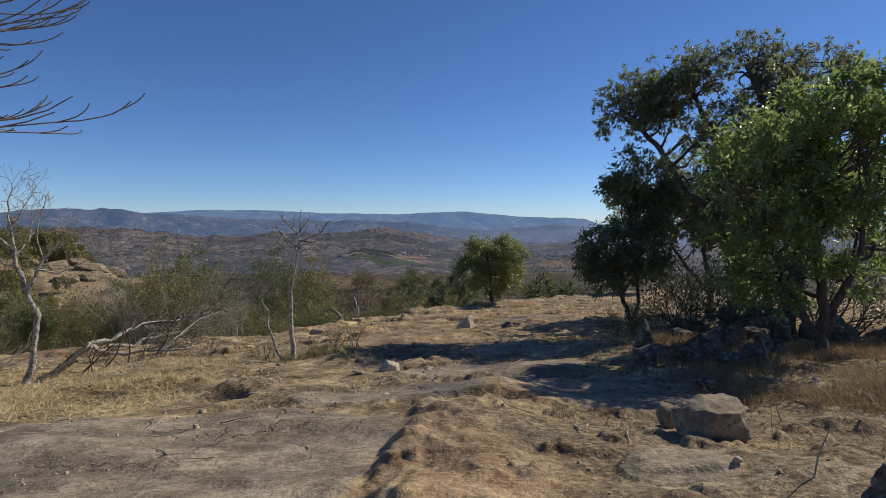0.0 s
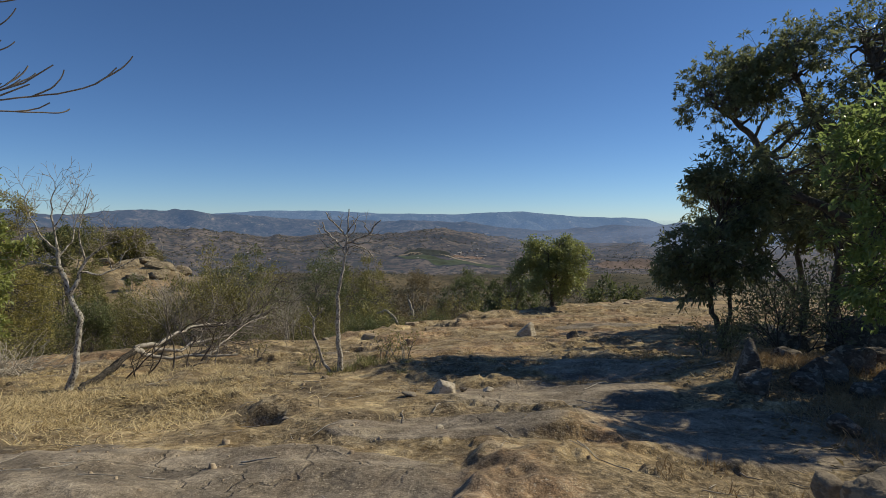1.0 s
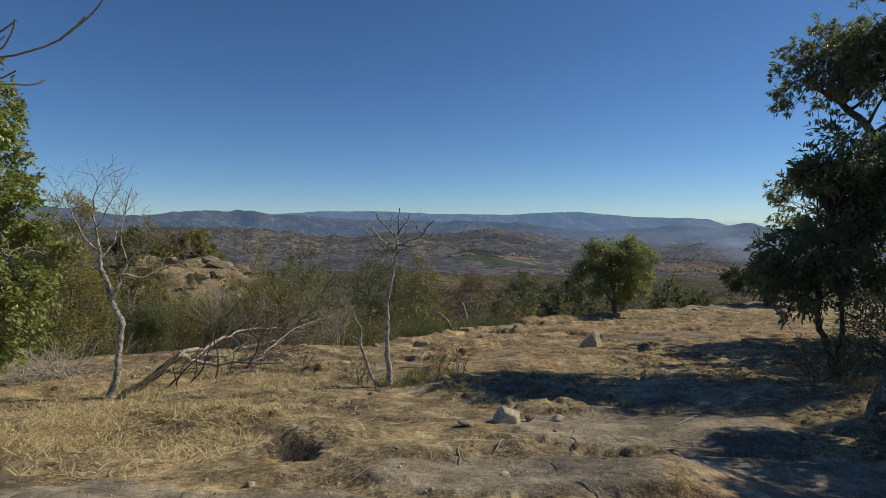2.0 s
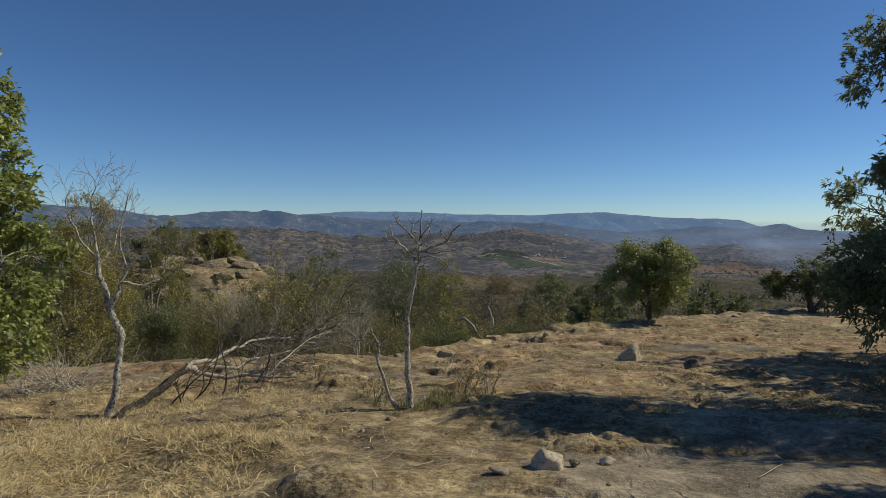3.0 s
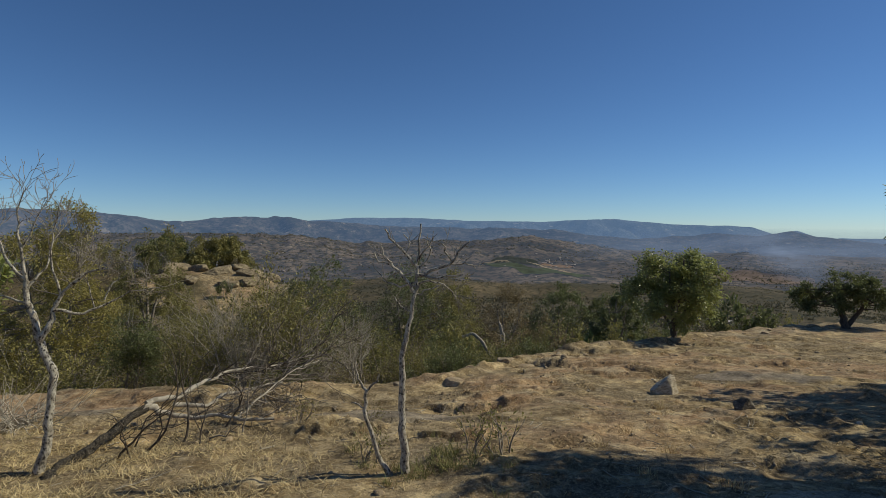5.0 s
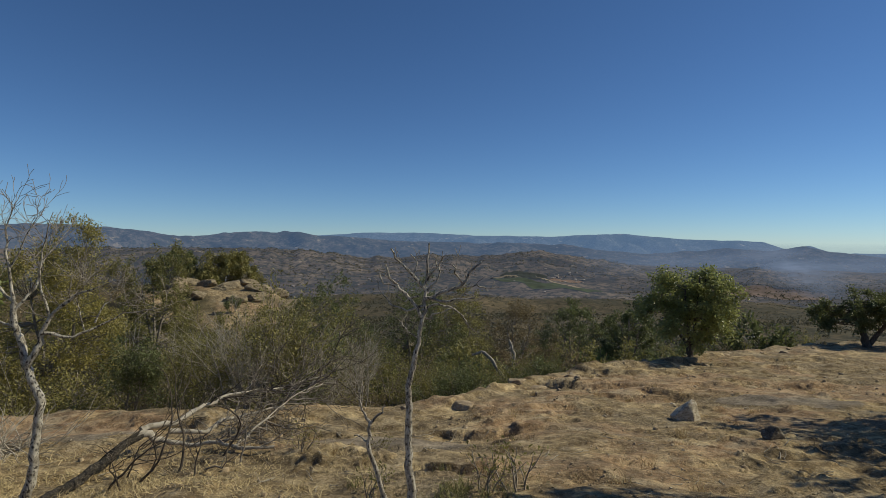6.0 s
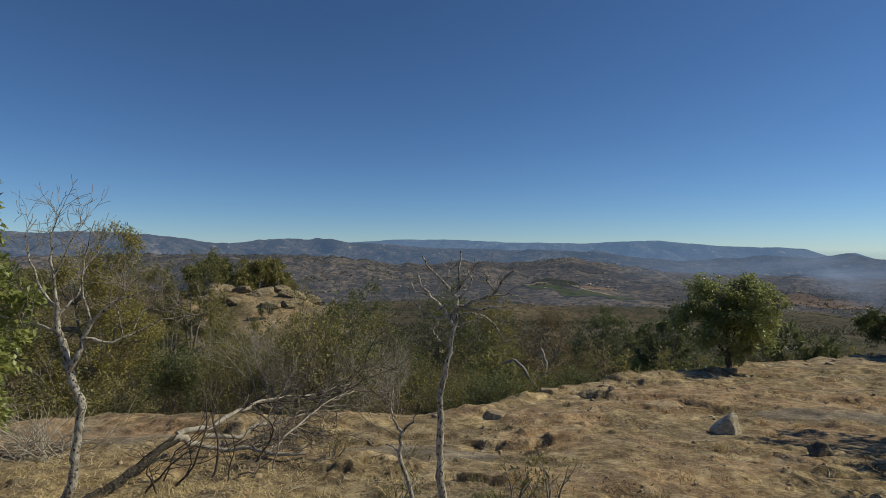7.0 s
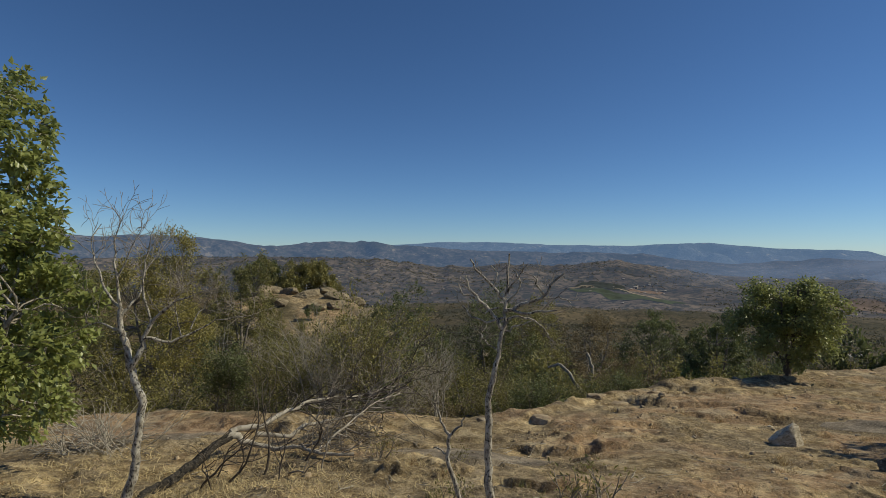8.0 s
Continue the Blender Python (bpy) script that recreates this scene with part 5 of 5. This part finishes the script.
def bushes():
    kinds, light = [], []
    for k, (leaf, h, w, per, size, label) in enumerate((
            (M_LEAF_OLIVE, 2.6, 1.6, 6, (.12, .05), "dry olive-green thorn bush on the slope"),
            (M_LEAF_OLIVE, 3.2, 1.8, 7, (.12, .05), "tall olive-green bush on the slope"),
            (M_LEAF_GREEN, 2.9, 1.7, 7, (.15, .07), "dark green leafy bush on the slope"),
            (M_LEAF_BROWN, 2.4, 1.6, 4, (.11, .045), "brown half-bare bush on the slope"),
            (M_LEAF_YELLOW, 3.2, 2.0, 6, (.12, .06), "yellow-green spreading bush on the slope"),
            (None, 2.6, 1.7, 0, None, "bare grey-twigged bush on the slope"))):
        for form, depth, stems, grow in ((kinds, 3, 5, 1.0), (light, 2, 4, 2.1)):
            rng = np.random.default_rng(70 + k)
            sz = tuple(v * (0.78 if grow == 1 else 1.8) for v in size) if size else None
            form.append(bush_parts(rng, h, w, leaf, M_TWIG if leaf else M_DEADWOOD, stems, depth, round(per * (1.15 if grow == 1 else 0.95)), sz, "bush", label, "bush", "bushes on the slope", (2, 3) if leaf else (3, 3)))
    rng = np.random.default_rng(90)
    used, n = [], 0
    for _ in range(14000):
        if n >= 260:
            break
        az, r = rng.uniform(-18, 66), 12 + 95 * rng.uniform() ** 1.5
        x, y = -1 - r * math.sin(math.radians(az)), 4 + r * math.cos(math.radians(az))
        s = float(beyond(x, y))
        if s < (1.0 if az > 22 else 2.2):
            continue
        if 27 < az < 44 and r > 64 and rng.uniform() < 0.6 or 22.5 < az < 27 and 42 < r < 62:
            continue
        gap = 0.75 + r * 0.017
        if any((x - a) ** 2 + (y - b) ** 2 < gap * gap for a, b in used):
            continue
        used.append((x, y))
        wgt = (4, 2.8, 1.2, 4, 1.0, 4.4) if az > 22 else (2, 2, 3.5, 2.5, .3, 1.5)
        k = rng.choice(6, p=np.array(wgt) / sum(wgt))
        sc = rng.uniform(0.8, 1.25) * (0.8 if s < 3 else 1.0) * (1.28 if az > 25 else 1.0)
        if 27 < az < 43 and r > 26:
            sc *= 0.62
        if 6.0 < az < 11.5 and 14 < r < 31:
            sc *= 0.75
        ob = copy_thing((kinds if r < 28 else light)[k], Matrix.Translation(on(x, y)) @ pose(0, 0, 0, 0, 0, rng.uniform(0, 360)))
        ob.scale = (sc, sc, sc * rng.uniform(0.85, 1.15))
        n += 1
    for k, x, y, sc in ((2, -14.2, 18.7, .75), (2, -9.6, 20.6, .6), (2, -5.6, 23.4, .7), (5, -7.6, 20.3, .8), (5, -10.8, 19.8, .8), (2, -3.4, 29.6, .8)):
        ob = copy_thing(kinds[k], Matrix.Translation(on(x, y)) @ pose(0, 0, 0, 0, 0, rng.uniform(0, 360)))
        ob.scale = (sc, sc, sc)
    for i, (e, f) in enumerate(zip(kinds, light)):
        e.location = on(-13.5 - 2.2 * i, 20.5 + 2.6 * i)
        f.location = on(-30.0 - 3.0 * i, 36.0 + 2.5 * i)


def scrub_tree(az, r, top, wide, leaf, label, seed, flat=0.35, dense=1.0):
    """A free-standing tree of the slopes, by bearing (to the left), distance and height of its top."""
    x, y = -1.2 - r * math.sin(math.radians(az)), 5.7 + r * math.cos(math.radians(az))
    b = on(x, y)
    h, w = top - b.z, wide * (0.62 if r < 70 and az < 32 else 0.5)
    rng = np.random.default_rng(seed)
    blobs = []
    for k in range(9):
        a, q = 2.4 * k + rng.uniform(0, 1), k / 8
        up = 1 - flat * (0.25 + 1.05 * (1 - q)) * rng.uniform(0.8, 1.1)
        q = 1.8 * (1 - math.sqrt(1 - 0.75 * q * q))
        blobs.append(((w * 0.75 * (1 - 0.55 * q) * math.cos(a), w * 0.75 * (1 - 0.55 * q) * math.sin(a), h * max(0.22, up)), (w * 0.45, w * 0.45, h * flat * 0.26), 0.72))
    stems = [([(0, 0, 0), (w * .1 * math.cos(a), w * .1 * math.sin(a), h * .3), (w * .4 * math.cos(a), w * .4 * math.sin(a), h * .72)], 0.05 + 0.012 * h, 0.03) for a in (0.4, 2.4, 4.6)]
    k = max(0.62, r / 45)
    dense = dense * (1.35 if r < 40 else 1.0)
    return crown_tree("scrub_tree", b, stems, blobs, M_TWIG, leaf, label, seed, (0.18 * k, 0.09 * k), int((9 + 2.2 * w) * dense), 0.2 * w, 5, 0.04, 0.1, 0.05 * w, twigs=2)


def slope_trees():
    scrub_tree(50.4, 26, 2.75, 4.4, M_LEAF_GOLD, "tall tree with a dense golden dome rising from the slope", 201, 0.6, 2.4)
    scrub_tree(57, 30, 1.6, 4.0, M_LEAF_OLIVE, "olive-green tree rising from the slope", 202, 0.7, 1.3)
    scrub_tree(43, 42, 1.9, 5.0, M_LEAF_OLIVE, "olive-green tree rising from the slope", 203, 0.75, 1.6)
    scrub_tree(37, 95, 0.1, 8.0, M_LEAF_YELLOW, "yellow-green tree above the pale outcrop", 204, 0.7, 1.3)
    scrub_tree(41.5, 96, 0.5, 6.0, M_LEAF_GREEN, "dark tree above the pale outcrop", 205, 0.5)
    scrub_tree(27.2, 32, 0.2, 3.4, M_LEAF_GREEN, "dark green round tree on the slope", 206, 0.6)
    scrub_tree(31, 38, -2.0, 3.6, M_LEAF_OLIVE, "olive-green tree rising from the slope", 207, 0.5)
    scrub_tree(18.5, 36, -0.5, 4.6, M_LEAF_GREEN, "dark green round tree on the slope", 208, 0.6)
    scrub_tree(14.5, 38, -1.2, 4.2, M_LEAF_YELLOW, "yellow-green round tree on the slope", 209, 0.6)
    scrub_tree(8, 45, -2.6, 4.5, M_LEAF_BROWN, "brown half-bare tree on the slope", 210, 0.6)
    scrub_tree(2.5, 58, -4.0, 5.2, M_LEAF_GREEN, "dark green round tree on the slope", 211, 0.6)
    scrub_tree(0.6, 37, -4.6, 3.4, M_LEAF_BRIGHT, "bright green round bush below the brow", 212, 0.8)
    scrub_tree(-3.1, 38, -1.5, 2.6, M_LEAF_GREEN, "dark green tree below the brow", 214, 0.6)
    scrub_tree(-3.0, 62, -4.6, 4.6, M_LEAF_GREEN, "dark green round tree on the slope", 213, 0.6)
    rng = np.random.default_rng(33)
    for k, (az, r, wide, tall) in enumerate(((41.2, 80, 4.2, 3.0), (40.0, 82, 3.6, 2.6), (41.8, 77, 3.2, 2.0), (38.6, 81, 3.0, 2.0), (36.6, 80, 4.4, 1.8), (35.0, 82, 4.0, 1.9), (33.6, 79, 3.4, 1.6), (32.2, 82, 4.2, 1.8), (30.8, 80, 3.4, 1.5),
                                             (34.2, 75, 3.0, 1.5), (36.0, 74, 2.6, 1.4), (31.6, 75, 2.6, 1.4), (39.4, 76, 2.6, 1.5), (29.6, 77, 2.4, 1.2), (33.0, 71, 2.2, 1.2), (25.0, 56, 2.2, 1.2), (24.0, 55, 2.4, 1.1), (23.2, 57, 1.8, 0.9))):
        x, y = -1.2 - r * math.sin(math.radians(az)), 5.7 + r * math.cos(math.radians(az))
        rock("outcrop_rock", (x, y), (wide, wide * rng.uniform(0.6, 0.9), tall * 0.75), rng.uniform(0, 180), M_OUTCROP, "pale fissured sandstone outcrop among bushes", 300 + k, "rocks of the outcrop", sink=0.44, peak=-1, worn=0.15)


def grass(name, n, where, material, length, width, lie, label, seed):
    """Dry blades over a stretch of the plan: where(x, y) gives how likely; lie from 0 (upright) to 1 (flat)."""
    rng = np.random.default_rng(seed)
    (x0, x1, y0, y1), like = where
    x, y = rng.uniform(x0, x1, n), rng.uniform(y0, y1, n)
    keep = rng.uniform(0, 1, n) < like(x, y)
    x, y = x[keep], y[keep]
    at = np.stack([x, y, height(x, y) - 0.01], 1)
    w = rng.normal(0, 1, at.shape)
    w[:, 2] = np.abs(w[:, 2]) * 0.3 + (1 - lie) * 2.2
    w /= np.linalg.norm(w, axis=1)[:, None]
    s = Shape()
    s.blades(at, w, length, width, rng)
    ob = part(name, s, material)
    return tagged(ob, label, "grass", kind="stuff")


def scatter(name, n, where, size, material, label, seed):
    """Loose grit: small five-sided crumbs of stone over a stretch of the plan."""
    rng = np.random.default_rng(seed)
    (x0, x1, y0, y1), like = where
    x, y = rng.uniform(x0, x1, n), y0 + (y1 - y0) * rng.uniform(0, 1, n) ** 1.6
    keep = (rng.uniform(0, 1, n) < like(x, y)) & (beyond(x, y) < 0)
    x, y = x[keep], y[keep]
    r = size * np.exp(rng.normal(0, 0.55, len(x)))
    a = rng.uniform(0, 6.28, len(x))
    c = np.stack([x, y, height(x, y) + 0.12 * r], 1)
    rows = []
    for k in range(5):
        q = a + k * 1.2566
        f = rng.uniform(0.65, 1.2, len(x)) * r
        rows.append(c + np.stack([np.cos(q) * f, np.sin(q) * f, -0.25 * r + 0 * x], 1))
    for k in range(5):
        q = a + k * 1.2566 + 0.3
        f = rng.uniform(0.35, 0.8, len(x)) * r
        rows.append(c + np.stack([np.cos(q) * f, np.sin(q) * f, rng.uniform(0.3, 0.75, len(x)) * r], 1))
    v = np.stack(rows, 1).reshape(-1, 3)
    i = np.arange(len(x)) * 10
    faces = [np.stack([i + k, i + (k + 1) % 5, i + 5 + (k + 1) % 5, i + 5 + k], 1) for k in range(5)] + [np.stack([i + 5, i + 6, i + 7, i + 8], 1), np.stack([i + 5, i + 8, i + 9, i + 9], 1)]
    s = Shape()
    s.add(v, np.concatenate(faces))
    return tagged(part(name, s, material, soft=False), label, "stones", kind="stuff")


def stones():
    """Loose stones that can be told apart: a few shapes, shared."""
    rng = np.random.default_rng(120)
    kinds = [rock("stone", (0, 6), (0.12, 0.10, 0.085), 0, m, lab, 400 + k, "loose stones on the hilltop") for k, (m, lab) in enumerate(((M_ROCK, "small brown weathered stone on dry soil"), (M_CLOD, "small earth-brown stone on dry soil"), (M_ROCK, "small brown weathered stone on dry soil"), (M_ROCK_PALE, "small pale stone on dry soil"), (M_ROCK_BROWN, "small tan stone on dry soil")))]
    n = 0
    while n < 110:
        x, y = rng.uniform(-12, 13), 7.5 + 27 * rng.uniform() ** 1.2
        if beyond(x, y) > -0.2 or abs(x + 0.3) > 2.5 + y * 0.75:
            continue
        k = kinds[rng.integers(5)] if n >= 5 else kinds[n]
        sc = rng.uniform(0.25, 0.8) * (1.9 if y > 16 else 1.0) * (1.6 if beyond(x, y) > -2.5 else 1.0)
        m = Matrix.Translation(on(x, y, 0.005 * sc)) @ pose(0, 0, 0, rng.uniform(-20, 20), rng.uniform(-20, 20), rng.uniform(0, 360))
        if n < 5:
            k.matrix_world = m
        else:
            ob = k.copy()
            scene.collection.objects.link(ob)
            ob.matrix_world = m @ Matrix.Diagonal((sc, sc * rng.uniform(.7, 1.1), sc * rng.uniform(.7, 1.1), 1))
        n += 1


def tufts(name, spots, per, material, length, label, seed):
    rng = np.random.default_rng(seed)
    at = np.repeat(np.array(spots), per, 0) + rng.normal(0, 0.07, (len(spots) * per, 2))
    p = np.stack([at[:, 0], at[:, 1], height(at[:, 0], at[:, 1]) - 0.01], 1)
    w = rng.normal(0, 0.55, p.shape)
    w[:, 2] = 1.0
    w /= np.linalg.norm(w, axis=1)[:, None]
    s = Shape()
    s.blades(p, w, length, 0.007, rng)
    return tagged(part(name, s, material), label, "grass", kind="stuff")


def litter(name, n, where, material, size, label, seed):
    rng = np.random.default_rng(seed)
    (x0, x1, y0, y1), like = where
    x, y = rng.uniform(x0, x1, n), rng.uniform(y0, y1, n)
    keep = rng.uniform(0, 1, n) < like(x, y)
    x, y = x[keep], y[keep]
    s = Shape()
    w = rng.normal(0, 1, (len(x), 3)) * (1, 1, 0.25)
    s.leaves(np.stack([x, y, height(x, y) + 0.012], 1), w, size[0], size[1], rng, 0.0)
    return tagged(part(name, s, material), label, "litter", kind="stuff")


def sticks():
    rng = np.random.default_rng(140)
    s = Shape()
    for _ in range(420):
        x, y = rng.uniform(-11, 8), rng.uniform(4.5, 17)
        if beyond(x, y) > -0.5:
            continue
        a, ln = rng.uniform(0, 6.28), rng.uniform(0.08, 0.5)
        t = np.linspace(0, 1, 5)
        px, py = x + np.cos(a) * ln * t + rng.normal(0, 0.012, 5), y + np.sin(a) * ln * t + rng.normal(0, 0.012, 5)
        s.tube(np.stack([px, py, height(px, py) + 0.012 + rng.uniform(0, .03) * t], 1), np.linspace(0.007, 0.003, 5) * rng.uniform(0.6, 1.4), 4)
    for x, y, dx, dz in ((2.42, 3.55, .10, .34), (3.3, 5.3, -.12, .30), (4.1, 6.4, .2, .42), (5.0, 8.3, -.2, .5)):
        g = float(height(x, y))
        s.tube([(x, y, g - .03), (x + .4 * dx, y + .02, g + .4 * dz), (x + dx, y, g + dz)], [.007, .006, .003], 5)
    tagged(part("sticks", s, M_DEADWOOD), "scattered dry grey sticks on the ground", "sticks", kind="stuff")


def shade_shrubs():
    rng = np.random.default_rng(150)
    e = bush_parts(rng, 1.5, 1.1, M_LEAF_DARK, M_BARK_DARK, 5, 2, 5, (.09, .04), "shrub", "low dark shrub in the shade of trees", "shrub", "shrubs under the trees")
    e.location = on(5.7, 13.0)
    for x, y, sc in ((7.2, 13.4, 1.1), (9.9, 13.4, .9), (6.6, 15.2, 1.0), (9.5, 16.5, 1.4), (11.8, 17.2, 1.8), (8.4, 18.2, 1.3), (12.6, 19.0, 1.8), (11.2, 12.4, .9), (4.35, 12.5, .55), (4.1, 12.7, .45), (12.3, 12.0, 1.2)):
        ob = copy_thing(e, Matrix.Translation(on(x, y)) @ pose(0, 0, 0, 0, 0, rng.uniform(0, 360)))
        ob.scale = (sc, sc, sc)
    # small weed by the saplings and a bleached dead bush
    w = bush_parts(rng, 0.75, 0.35, M_LEAF_OLIVE, M_TWIG, 4, 1, 2, (.09, .035), "weed", "thin leafy weed growing from bare soil", "plant", "weeds on the hilltop")
    w.location = on(-2.14, 13.1)
    for x, y, sc in ((-4.9, 15.0, .6), (-6.0, 14.2, .7), (-2.5, 12.7, .8), (-3.9, 12.4, .7), (3.9, 12.4, .8)):
        ob = copy_thing(w, Matrix.Translation(on(x, y)) @ pose(0, 0, 0, 0, 0, rng.uniform(0, 360)))
        ob.scale = (sc, sc, sc)
    e = thing("dead_bush", on(-12.0, 13.4), "bleached grey heap of dead twigs", "dead bush")
    s, tips = Shape(), []
    for _ in range(80):
        a = rng.uniform(0, 6.28)
        sprout(rng, s, (rng.normal(0, .42), rng.normal(0, .3), -.03), (math.cos(a), math.sin(a) * .7, rng.uniform(.2, 1.1)), rng.uniform(.35, .95), .014, 1, tips, (2, 4), .2, -.06, .6, .6, 3, 4, r_min=.0055)
    part("tangle", s, M_DEADWOOD, e)


def bleached_log():
    rng = np.random.default_rng(170)
    e = thing("dead_stump", on(-5.9, 33.5), "bleached twisted dead stump among bushes", "stump")
    e.scale = (0.85, 0.85, 1.4)
    for pts, r in (([(0, 0, -.3), (.2, 0, .9), (.7, .1, 1.6), (.9, .1, 2.5), (.5, .2, 3.0)], .17), ([(.6, 0, 1.4), (-.3, 0, 2.2), (-1.0, .1, 2.6), (-1.7, .1, 2.5)], .1), ([(0, 0, .2), (-.5, -.1, 1.0), (-1.2, -.1, 1.4)], .13)):
        s = Shape()
        p = np.array(pts)
        t = np.linspace(0, len(p) - 1, 3 * len(p))
        q = np.stack([np.interp(t, range(len(p)), p[:, k]) for k in range(3)], 1) + rng.normal(0, .03, (len(t), 3))
        s.tube(q, np.linspace(r, r * .4, len(q)) * (1 + rng.normal(0, .1, len(q))), 8)
        part("limb", s, M_DEADWOOD, e)


bleached_log()


def scrub_clumps(name, x, y, z, size, leaf, per, rng, label):
    """Far trees and bushes as ragged clumps of a few large sprays each."""
    s = Shape()
    for _ in range(per):
        d = rng.normal(0, 1, (len(x), 3))
        d /= np.linalg.norm(d, axis=1)[:, None]
        d[:, 2] = np.abs(d[:, 2])
        at = np.stack([x, y, z + 0.25 * size], 1) + d * size[:, None] * np.array((0.75, 0.75, 0.7)) * 0.8
        s.leaves(at, d, leaf[:, None], 0.9 * leaf[:, None], rng, 0.0)
    tagged(part(name, s, M_FAR_LEAF), label, "scrub", kind="stuff")


def far_scrub():
    rng = np.random.default_rng(95)
    n = 17000
    az = rng.uniform(-45, 66, n)
    r = np.exp(rng.uniform(math.log(90), math.log(840), n))
    x, y = -r * np.sin(np.radians(az)), r * np.cos(np.radians(az))
    keep = (fbm(x / 60, y / 60, 3, 77) > -0.25 + rng.uniform(-0.3, 0.3, n)) & (beyond(x, y) > 20) & ((r > 112) | (az < 24))
    x, y, r = x[keep], y[keep], r[keep]
    scrub_clumps("far_scrub", x, y, height(x, y), rng.uniform(1.0, 2.6, len(x)) * np.interp(r, (75, 400), (0.8, 1.2)), np.interp(r, (90, 350), (0.5, 1.1)), 8, rng, "scattered dark scrub and trees over the valley")
    n = 11000
    az, r = rng.uniform(-24, 52, n), 845 + 800 * rng.uniform(0, 1, n) ** 0.8
    x, y = -r * np.sin(np.radians(az)), r * np.cos(np.radians(az))
    keep = (fbm(x / 110, y / 110, 4, 78) > -0.1 + rng.uniform(-0.35, 0.35, n)) & ~((az > -1.5) & (az < 12) & (r > 870) & (r < 1240))
    x, y, r, az = x[keep], y[keep], r[keep], az[keep]
    size = rng.uniform(1.0, 3.0, len(x))
    scrub_clumps("hill_scrub", x, y, valley.z(r, az), size, 0.9 * size, 5, rng, "dark bushes dotted over the brown valley hills")


M_FAR_LEAF = leaf_material("far_leaf", (0.06, 0.057, 0.034), (0.16, 0.142, 0.085), 0.8, 0.3)
hillside_tree()
sapling_pair()
right_trees()
other_trees()
fallen_tree()
rocks()
bushes()
slope_trees()
far_scrub()
shade_shrubs()
rng_t = np.random.default_rng(160)
SPOTS = [(x, y) for x, y in zip(rng_t.uniform(-11, 12, 900), 5 + 30 * rng_t.uniform(0, 1, 900) ** 1.2) if beyond(x, y) < -0.3 and fbm(x / 1.7, y / 0.9, 4, 55) > 0.08 and slabs(x, y) < 0.4 and abs(x - 0.2) + 0.4 * abs(y - 4.6) > 1.3]
STRAW_LIKE = lambda x, y: np.clip(np.exp(-(((x + 6.6) / 2.9) ** 2 + ((y - 9.3) / 1.6) ** 2)) * 1.5 + 0.6 * np.exp(-(((x + 8.2) / 2.6) ** 2 + ((y - 12.6) / 1.3) ** 2)), 0, 1) * smooth(fbm(x / 0.6, y / 0.4, 3, 92), -0.45, 0.3) * (1 - 0.93 * smooth(x + 0.5 * fbm(x / 0.8, y / 0.8, 3, 99), -4.5, -3.4)) * (1 - 0.7 * slabs(x, y))
RIGHT_LIKE = lambda x, y: smooth(fbm(x / 1.2, y / 1.2, 3, 5), -0.35, 0.3) * smooth(x - 0.1 * y, 2.2, 3.6)
grass("straw", 210000, ((-12, 0, 6.5, 15.5), STRAW_LIKE), M_STRAW, 0.19, 0.010, 0.90, "flattened pale yellow dry grass", 101)
grass("dry_grass", 120000, ((2.2, 13, 3.2, 12), RIGHT_LIKE), M_GRASS_BROWN, 0.24, 0.0075, 0.6, "tufts of brown dry grass among rocks", 102)
grass("thin_grass", 60000, ((-10, 12, 4, 32), lambda x, y: (beyond(x, y) < -0.2) * smooth(fbm(x / 1.7, y / 0.9, 4, 55), 0.05, 0.35) * (1 - slabs(x, y)) * (np.abs(x - 0.2) + 0.4 * np.abs(y - 4.6) > 1.3)), M_STRAW, 0.10, 0.008, 0.85, "thin trampled dry grass on bare soil", 103)
tufts("grass_tufts", SPOTS, 34, M_GRASS_BROWN, 0.15, "small tufts of dry brown grass", 104)
tufts("straw_tufts", [p for p in SPOTS if p[1] > 12][::2], 30, M_STRAW, 0.2, "tufts of bleached dry grass on bare soil", 111)
tufts("green_tufts", [(-2.9 + 0.5 * a, 12.3 + 0.4 * b) for a, b in np.random.default_rng(3).normal(0, 1, (26, 2))], 40, M_GRASS_GREEN, 0.2, "yellow-green grass at the saplings' foot", 105)
litter("leaf_litter", 26000, ((-12, 4, 5, 15), lambda x, y: smooth(fbm(x / 1.5, y / 1.5, 3, 94), 0.0, 0.6) * (0.15 + np.exp(-((x + 8.5) / 2.5) ** 2 - ((y - 12) / 2) ** 2))), M_LEAF_BROWN, (0.07, 0.035), "brown fallen leaves on dry soil", 106)
litter("shade_litter", 9000, ((2.5, 13, 6, 15), lambda x, y: 0.7 * smooth(fbm(x / 1.5, y / 1.5, 3, 95), -0.4, 0.5)), M_LEAF_BROWN, (0.10, 0.04), "brown fallen leaves under the trees", 107)
sticks()
scatter("gravel", 13000, ((-11, 13, 2.6, 34), lambda x, y: smooth(fbm(x / 1.6, y / 1.6, 3, 96), -0.3, 0.5)), 0.010, M_GRIT, "loose brown grit and pebbles", 108)
scatter("dark_crumbs", 8000, ((-11, 13, 2.6, 34), lambda x, y: smooth(fbm(x / 1.2, y / 1.2, 3, 97), -0.1, 0.5) * (1 - 0.8 * slabs(x, y))), 0.009, M_CLOD, "crumbs of earth and stone", 109)
scatter("clods", 9000, ((-11, 13, 12, 34), lambda x, y: smooth(fbm(x / 1.4, y / 1.4, 3, 98), -0.1, 0.5) * (1 - slabs(x, y))), 0.02, M_CLOD, "crumbled clods of dry tan earth", 110)
stones()
